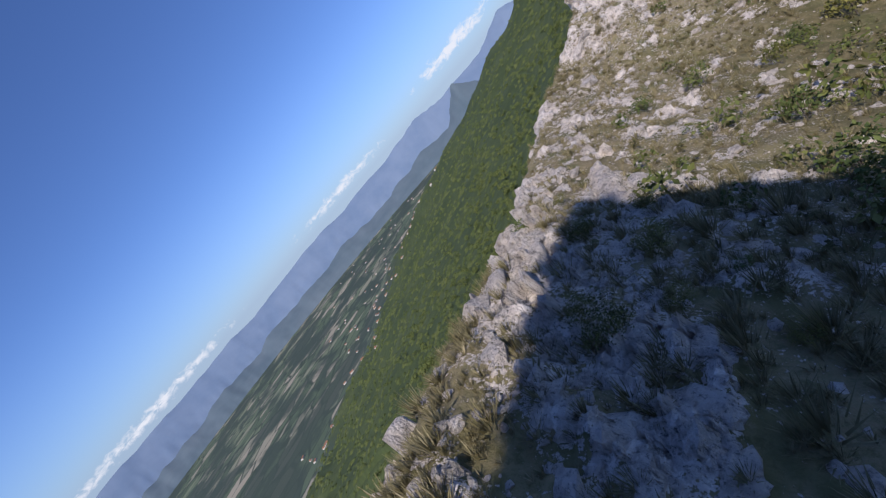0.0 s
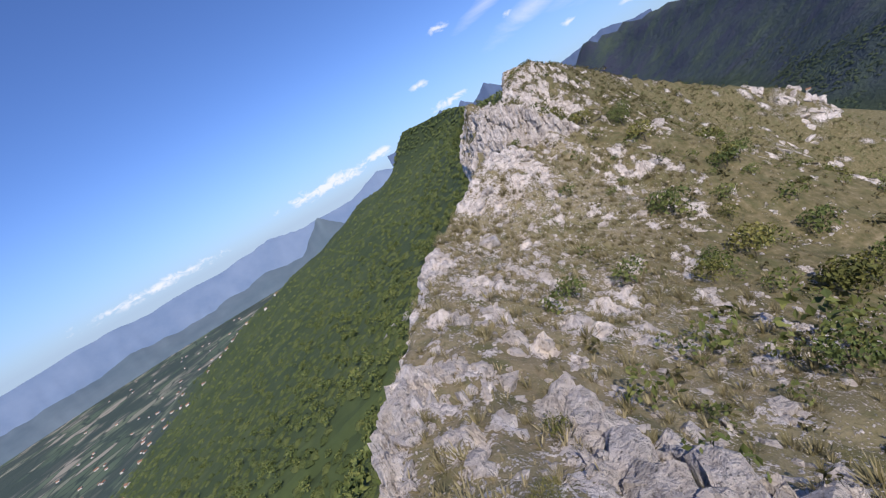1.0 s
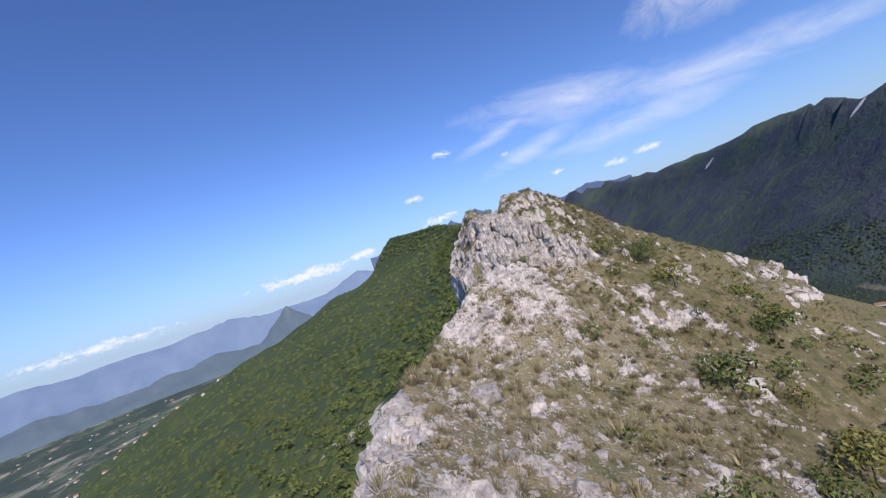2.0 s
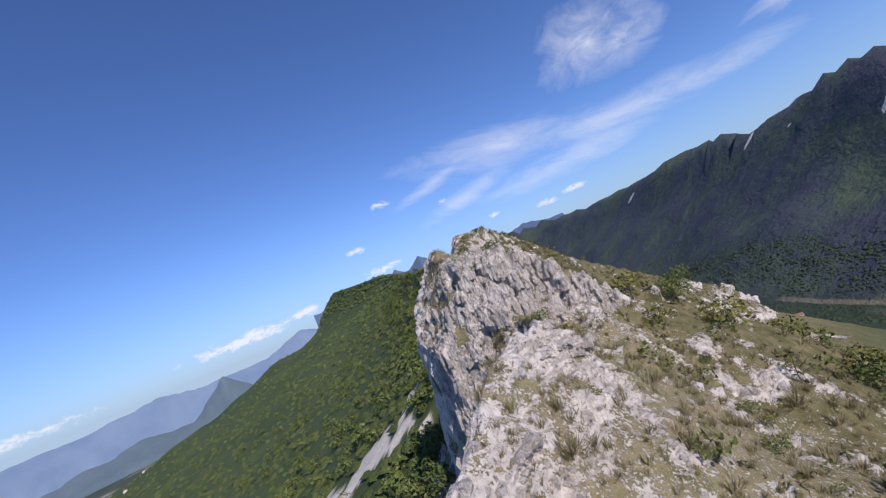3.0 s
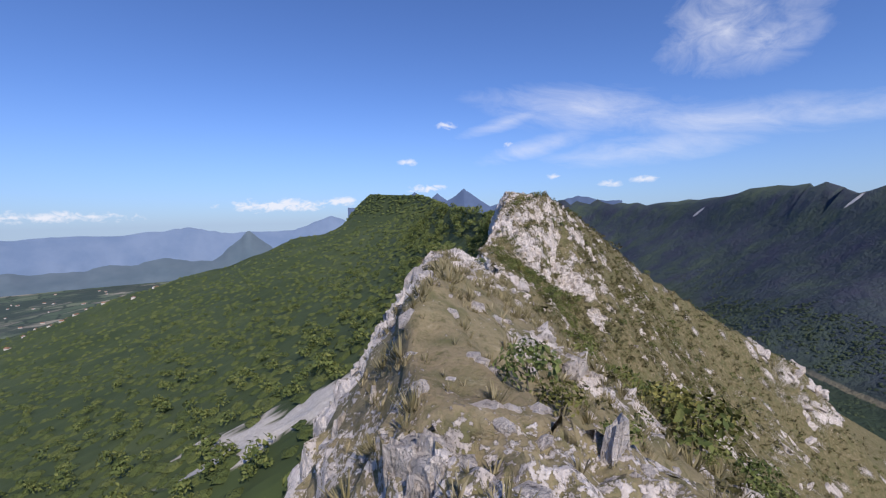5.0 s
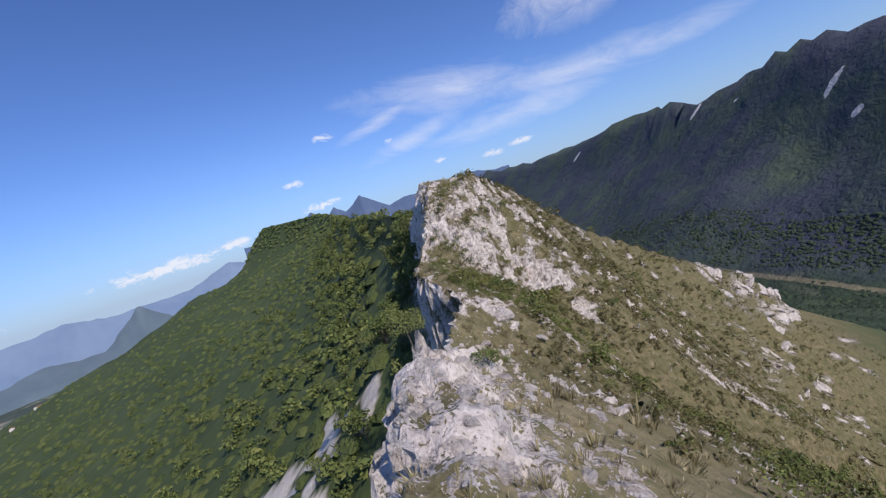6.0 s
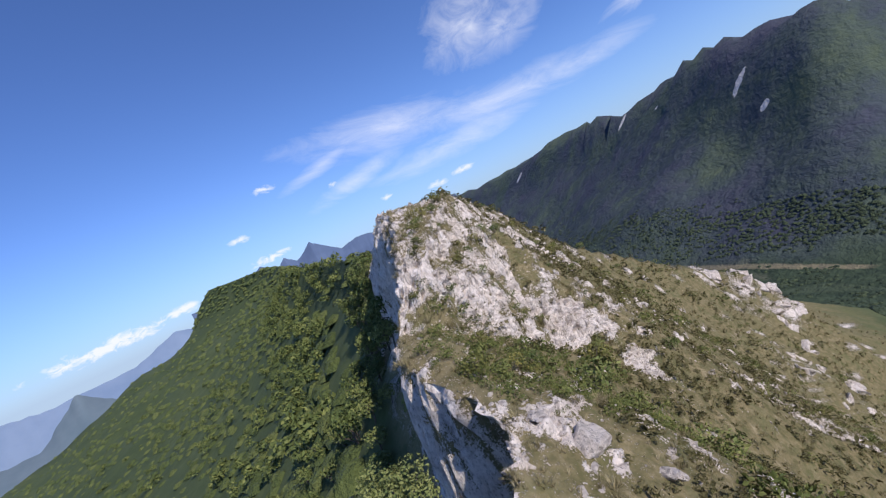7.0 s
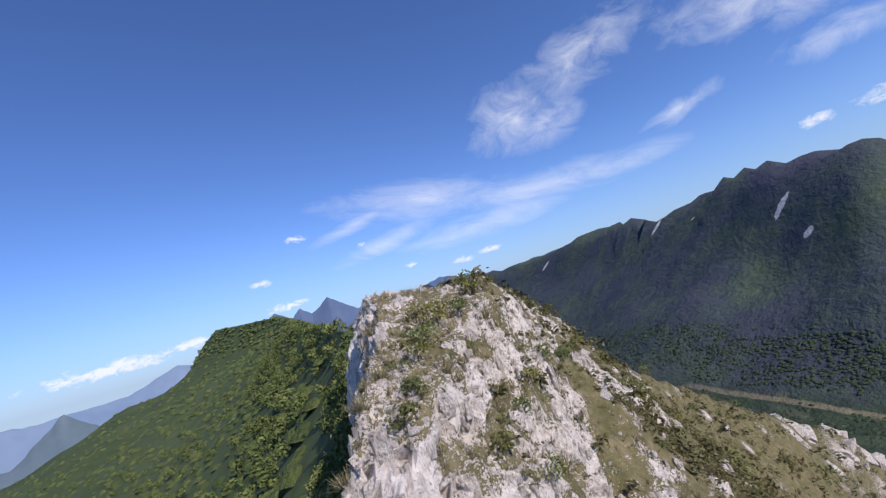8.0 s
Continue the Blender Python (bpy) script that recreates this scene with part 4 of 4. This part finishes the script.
# finer twiggy bushes beside the start of the ridge
wiry = [plant("shrub", 160 + k, 1.5, .8, 1300, .03, MAT_BOX, "wiry small-leaved olive bush in dry heath", "shrub", "wiry bushes", .02, 7) for k in range(3)]
spots_w = np.array([(1.6, -50.2, .9), (1.0, -49.4, .7), (2.6, -48.9, .7), (4.4, -50, .55), (.3, -44.9, .8), (2.2, -46.1, .9), (1.7, -42.6, .7), (4, -43.2, .65), (-1.6, -40.2, .5)])
spread_plants(wiry, np.stack([spots_w[:, 0], spots_w[:, 1], ground_at(spots_w[:, 0], spots_w[:, 1])], -1), spots_w[:, 2], 24)

# a bleached dead sapling on the slope
dead = tagged(new("dead_tree"), "bare bleached dead sapling standing in the heath", "tree")
part("trunk", trunk_mesh(97, 2.6, .05, 9), dead)
dead.location = (14.5, 1.5, float(ground_at(14.5, 1.5)[0]))

# the small tree on the crest and the one on the ledge in the notch
crest_tree = plant("small_tree", 90, 3.4, 2.6, 1800, .085, MAT_LEAF, "bushy dark green oak on the grassy crest", "tree", "", .09, 6)
crest_tree.location = (14.9, 10.5, float(ground_at(14.9, 10.5)[0]) - .2)
ledge_tree = plant("small_tree", 91, 3.8, 4.0, 2200, .085, MAT_LEAF, "olive green tree growing on a ledge in the notch", "tree", "", .08, 6)
ledge_tree.location = (2.3, 63.2, -8.9)
lay("buttress", rock_mesh("buttress", 61, (1, 1, 1), 4, .3, 12), Vector((2.7, 63.8, -14)), 1.5, .4, (.03, .05, 1, 4.1), "tall limestone buttress carrying a tree in the notch", "rock", "buttresses")
lay("rock_ledge", rock_mesh("rock_ledge", 62, (.16, 1, .2), 4, .35, 12), Vector((2.6, 58.6, -9.9)), 4.8, .17, (.13, .3, 1, 1.1), "pale curved limestone ledge walling the shaded hollow", "rock", "buttresses")

trees = [plant("tree", 70 + k, 4.2, 5.2, 340, .26, MAT_LEAF, "green broadleaf tree on the wooded slope below the cliff", "tree", "trees below the cliff", .14, 5) for k in range(5)]
beyond_cliff = -D - np.interp(Y, EDGE_Y, CREST[:, 5]) - 2.2
tree_w = (beyond_cliff > .3 + 5.5 * (Y > 39) * (Y < 70)) * (beyond_cliff < 26) * (Y > -62) * (Y < 120) * (SCREE < .2)
tree_w = tree_w + 1.5 * ((D > -8) & (D < -1.5) & (Y > 100) & (Y < 150))
tree_w = tree_w * (1 + 1.5 * (beyond_cliff < 8))
pos, nrm = scatter(tree_w, 260, 31)
spread_plants(trees, pos - (0, 0, .3), np.random.RandomState(32).uniform(.5, 1.05, len(pos)), 33)

# closed woodland
crowns = []
for k in range(5):
    v, l, c = leaf_cloud(200 + k, lobes(200 + k, 5, 5.0, 5.4), 90, .54, .55)
    crowns.append((v, l, c))
wood_w = (beyond_cliff > 14) * (beyond_cliff < 330) * (Y > -120) * (Y < 700) * (SCREE < .25) / (1 + (np.hypot(X, Y - 30) / 110) ** 2)
wood_w = wood_w + .6 * ((D > -30) & (D < 40) & (Y > 190) & (Y < 420) & (FOREST > .5))
pos, nrm = scatter(wood_w, 1200, 41)
r41 = np.random.RandomState(42)
joined("woodland", crowns, pos - (0, 0, .6), r41.uniform(.7, 1.25, len(pos)), r41.uniform(0, 6.3, len(pos)), MAT_WOODS,
       "closed green broadleaf woodland on the mountain side", "woods", r41.uniform(.75, 1.1, len(pos)))

# woods too far to count, seen across the valley and down the slope
def clump(seed):
    """A rough dome of leaves: six uneven sides under an off-centre top."""
    r = np.random.RandomState(seed)
    q = np.arange(6) * 1.047 + r.uniform(-.3, .3, 6)
    rad = r.uniform(.75, 1.2, 6)
    v = np.concatenate([np.stack([rad * np.cos(q), rad * np.sin(q), r.uniform(-.6, .1, 6)], -1),
                        np.stack([.55 * rad * np.cos(q + .3), .55 * rad * np.sin(q + .3), r.uniform(.55, .9, 6)], -1), [r.uniform(-.15, .15, 2).tolist() + [1.05]]])
    f, n = [], []
    for k in range(6):
        k2 = (k + 1) % 6
        f += [k, k2, 6 + k2, 6 + k, 6 + k, 6 + k2, 12]
        n += [4, 3]
    return v, np.array(f), np.array(n)


clumps = [clump(500 + k) for k in range(6)]
MAT_FAR_WOODS = material("far_woodland_foliage", leaf_build((.036, .052, .034), (.052, .074, .044), (.075, .1, .052), False, .5))
span = np.hypot(X, Y)
across = (X > 380) * (X < 1250) * (Y > 150) * (Y < 1900) * smooth(-225, -275, Z) * (FIELD < .4) * (SCREE < .2) / (1 + (span / 700) ** 3)
across = across + 2.2e-1 * (X > 120) * (X < 800) * (Y > -100) * (Y < 1200) * (FIELD > .4) * (np.abs(X - 660) > 34) * (fbm(X / 45, Y / 45, 0 * X + 2, 3) > -.08)
across = across + .1 * (D > 60) * (X < 380) * (Y > -60) * (Y < 400) * smooth(-85, -120, Z) * (Z > -292)
across = across + 3e-1 * (np.abs(X - 745 - .05 * (Y - 600)) < 22) * (Y > 250) * (Y < 1300)
pos, nrm = scatter(across, 8200, 81)
r81 = np.random.RandomState(82)
joined("far_woods", clumps, pos, r81.uniform(2.7, 4.9, len(pos)), r81.uniform(0, 6.3, len(pos)), MAT_FAR_WOODS, "dark wooded mountain side across the valley", "woods", r81.uniform(.3, .5, len(pos)), True)
below = (beyond_cliff > 9) * (Y > -200) * (Y < 1250) * (Z > -320) * (SCREE < .25) / (1 + (span / 280) ** 2)
below = below + .25 * ((D > -40) & (D < 60) & (Y > 140) & (Y < 1230) & (FOREST > .5))
pos, nrm = scatter(below, 9800, 83)
joined("lower_woods", clumps, pos, r81.uniform(2.0, 3.6, len(pos)) * (1 + .8 * smooth(300, 900, np.hypot(pos[:, 0], pos[:, 1]))), r81.uniform(0, 6.3, len(pos)), MAT_LOWER, "green woodland lower on the long slope", "woods", r81.uniform(.28, .55, len(pos)), True)

# scrub thickets on the grassy flank
thickets = [leaf_cloud(360 + k, lobes(360 + k, 6, 2.0, 1.2), 60, .14, .7) for k in range(5)]
scrub_w = slopes * (D > 5) * (D < 70) * (ROCK < .6) * (SCREE < .2) * smooth(.02, .22, fbm(X / 8, Y / 8, 0 * X + 13, 3) + .12 * smooth(8, 22, D) * (Y < 20))
scrub_w = scrub_w + 14 * (D > 1) * (D < 15) * (Y > 64) * (Y < 77.2)
scrub_w = scrub_w + 2.2 * (D > .4) * (D < 14) * (Y > 77) * (Y < 83.5) * (ROCK < .45)
scrub_w = scrub_w + .3 * slopes * (D > 40) * (D < 128) * (Y > 60) * (SCREE < .2) * (fbm(X / 9, Y / 9, 0 * X + 17, 2) > -.1)
scrub_w = scrub_w + .7 * slopes * (D > 13) * (D < 75) * (Y > 25) * (Y < 66) * (SCREE < .2)
pos, nrm = scatter(scrub_w, 2200, 57)
low = np.where((pos[:, 1] > 64) & (pos[:, 1] < 97) & (pos[:, 0] < 30), .55, 1.0)
r57 = np.random.RandomState(58)
joined("scrub", thickets, pos - (0, 0, .1), low * r57.lognormal(-.25, .35, len(pos)), r57.uniform(0, 6.3, len(pos)), MAT_SCRUB, "green scrub thickets spread over the grassy flank", "scrub", r57.uniform(.7, 1.1, len(pos)))

# low bushes on the flank, too many to count
low_heads = [leaf_cloud(380 + k, lobes(380 + k, 4, 1.9, 1.0), 15, .3, .6) for k in range(5)]
bush_w = slopes * (1 + 2.2 * smooth(50, 62, Y)) * (D > 4) * (D < 100) * (1 + 1.2 * smooth(38, 50, Y) * smooth(45, 25, D)) * (ROCK < .62) * (SCREE < .2) * (.25 + smooth(-.1, .3, fbm(X / 5, Y / 5, 0 * X + 31, 3))) * (.3 + smooth(3, 14, D) + .5 * smooth(40, 50, Y)) / (1 + (np.maximum(D, 0) / 45) ** 2)
pos, nrm = scatter(bush_w, 9500, 59)
r59 = np.random.RandomState(60)
joined("low_bushes", low_heads, pos, r59.lognormal(-1.02, .42, len(pos)) * (1 + .5 * smooth(25, 70, pos[:, 0])), r59.uniform(0, 6.3, len(pos)), MAT_BUSH, "low olive and brown heather bushes covering the flank", "heath", r59.uniform(.6, 1.0, len(pos)))

# heath cushions and tufts
def hummock(seed, blades, wide, low=.3):
    """A shaggy cushion: thin blades that fan out from a low mound."""
    r = np.random.RandomState(seed)
    a, lean = r.uniform(0, 6.28, blades), r.uniform(.05, 1, blades) ** .6
    out = np.stack([np.cos(a), np.sin(a), 0 * a], -1)
    side = np.stack([-np.sin(a), np.cos(a), 0 * a], -1) * (wide * r.uniform(.6, 1.4, blades))[:, None]
    root = out * (lean * r.uniform(.1, .32, blades))[:, None] + np.stack([0 * a, 0 * a, .12 * (1 - lean)], -1)
    reach = r.uniform(.2, .42, blades) * lean
    tall = r.uniform(low, .62, blades) * (1.15 - .75 * lean)
    tip = root + out * reach[:, None] + np.stack([0 * a, 0 * a, tall], -1) + r.normal(size=(blades, 3)) * .03
    return np.stack([root - side, root + side, tip], 1).reshape(-1, 3), np.arange(3 * blades), np.full(blades, 3)


cushions = [hummock(300 + k, 36, .025) for k in range(6)]
heath_w = slopes * (D > -1.2) * (ROCK < .5) * (.12 + np.exp(-np.abs(D) / 14)) * (.4 + .9 * (fbm(X / 2.6, Y / 2.6, 0 * X + 9, 2) > -.05))
pos, nrm = scatter(heath_w, 6000, 51)
r51 = np.random.RandomState(52)
farther = 1 + .9 * smooth(15, 60, pos[:, 0] - np.interp(pos[:, 1], EDGE_Y, EDGE_X))
joined("heath", cushions, pos - (0, 0, .06), r51.lognormal(-.48, .4, len(pos)) * farther, r51.uniform(0, 6.3, len(pos)), MAT_HEATH, "low brown and olive heath cushions covering the slope", "heath", r51.uniform(.6, 1.1, len(pos)))


fine_cushions = [hummock(340 + k, 76, .0145) for k in range(5)]
close_w = slopes * (D > -1) * (D < 16) * (ROCK < .6) * (4.0 * (Y < -40) * (Y > -60) + 1.4 * (Y < -12) * (Y > -60) + 2.2 * (Y > -16) * (Y < 5) + .8 * (Y > -30) * (Y < 74) * np.exp(-np.abs(D) / 7) + 2.0 * (Y > 74) * (Y < 84))
pos, nrm = scatter(close_w, 2900, 55)
joined("tall_heath", fine_cushions, pos - (0, 0, .05), r51.lognormal(-.35, .35, len(pos)), r51.uniform(0, 6.3, len(pos)), MAT_HEATH, "wiry olive and straw-brown heath bushes along the crest", "heath", r51.uniform(.7, 1.2, len(pos)))


ledges = (front * (STEEP < .9) + .8 * second) * (spots < .1)
pos, nrm = scatter(ledges.astype(float), 900, 63)
r63 = np.random.RandomState(64)
joined("ledge_heath", cushions, pos, r63.lognormal(-1.0, .4, len(pos)), r63.uniform(0, 6.3, len(pos)), MAT_HEATH, "dry heath tufts rooted on ledges of the crag", "heath", r63.uniform(.7, 1.2, len(pos)))


def tuft(seed, blades=7):
    r = np.random.RandomState(seed)
    v = []
    for _ in range(blades):
        a, lean, h, w = r.uniform(0, 6.28), r.uniform(.1, .8), r.uniform(.6, 1.2), .07
        d = np.array((math.cos(a), math.sin(a), 0))
        sd = np.array((-d[1], d[0], 0)) * w
        root = d * r.uniform(0, .15)
        v += [root - sd, root + sd, root + d * lean * .4 + (0, 0, h * .6) + sd * .6, root + d * lean + (0, 0, h)]
    return np.array(v), np.arange(4 * blades), np.full(blades, 4)


grass_w = near * (1 + 2.5 * smooth(72, 80, Y)) * (D > -1.2) * (D < 26) * (ROCK < .6) * (.08 + np.exp(-np.abs(D) / 8))
pos, nrm = scatter(grass_w, 7500, 61)
r61 = np.random.RandomState(62)
joined("dry_grass", [tuft(400 + k) for k in range(5)], pos - (0, 0, .03), r61.uniform(.12, .28, len(pos)), r61.uniform(0, 6.3, len(pos)), MAT_GRASS, "dry straw-coloured grass tufts on the ridge", "grass")


# ---- valley: houses ----
def plain_build(a, b, scale):
    def build(nt, sh):
        put(nt, sh.inputs["Base Color"], ramp(nt, noise_tex(nt, scale, 4), [(.35, a), (.65, b)]))
        sh.inputs["Roughness"].default_value = .85
    return build


MAT_WALL = material("pale_render", plain_build((.5, .47, .42), (.62, .59, .54), .4))
MAT_TILE = material("roof_tiles", plain_build((.24, .12, .075), (.34, .19, .12), .5))


def house():
    thing = tagged(new("house"), "pale rendered farmhouse with a tiled gable roof in the valley", "house", "valley houses")
    w, d, h, g = 9, 6, 6, 3.4
    wv = np.array([(-w, -d, -3), (w, -d, -3), (w, d, -3), (-w, d, -3), (-w, -d, h), (w, -d, h), (w, d, h), (-w, d, h), (-w, 0, h + g), (w, 0, h + g)])
    wf = [(0, 1, 5, 4), (1, 2, 6, 9, 5), (2, 3, 7, 6), (3, 0, 4, 8, 7)]
    part("wall", mesh_from("wall", wv, np.array([i for f in wf for i in f]), [len(f) for f in wf], MAT_WALL, False), thing)
    e = .7
    rv = np.array([(-w - e, -d - e, h - .3), (w + e, -d - e, h - .3), (w + e, 0, h + g + .25), (-w - e, 0, h + g + .25), (w + e, d + e, h - .3), (-w - e, d + e, h - .3),
                   (-w - e, -d - e, h - .6), (w + e, -d - e, h - .6), (w + e, 0, h + g - .1), (-w - e, 0, h + g - .1), (w + e, d + e, h - .6), (-w - e, d + e, h - .6)])
    rf = [(0, 1, 2, 3), (3, 2, 4, 5), (7, 6, 9, 8), (8, 9, 11, 10), (0, 6, 7, 1), (4, 10, 11, 5), (1, 7, 8, 2), (2, 8, 10, 4), (0, 3, 9, 6), (3, 5, 11, 9)]
    part("roof", mesh_from("roof", rv, np.array([i for f in rf for i in f]), [4] * len(rf), MAT_TILE, False), thing)
    return thing


rh = np.random.RandomState(71)
sites = [(676, 1053), (560, 640), (600, 700)]
for cx, cy, spread, k in ((-900, 1250, 150, 14), (-1300, 1600, 220, 30), (-1800, 2000, 260, 30), (-1000, 420, 160, 14), (-700, 1500, 60, 10), (-1150, 900, 120, 24), (-1500, 1150, 180, 20)):
    sites += [(cx + rh.normal() * spread, cy + rh.normal() * spread) for _ in range(k)]
first = house()
for k, (x, y) in enumerate(sites):
    m = Matrix.LocRotScale((x, y, float(ground_at(x, y)[0])), Euler((0, 0, rh.uniform(0, 3.1))), None)
    ob = first if k == 0 else copy_thing(first, m)
    ob.matrix_basis = m
    ob.scale = (rh.uniform(.45, .8),) * 2 + (rh.uniform(.45, .65),)
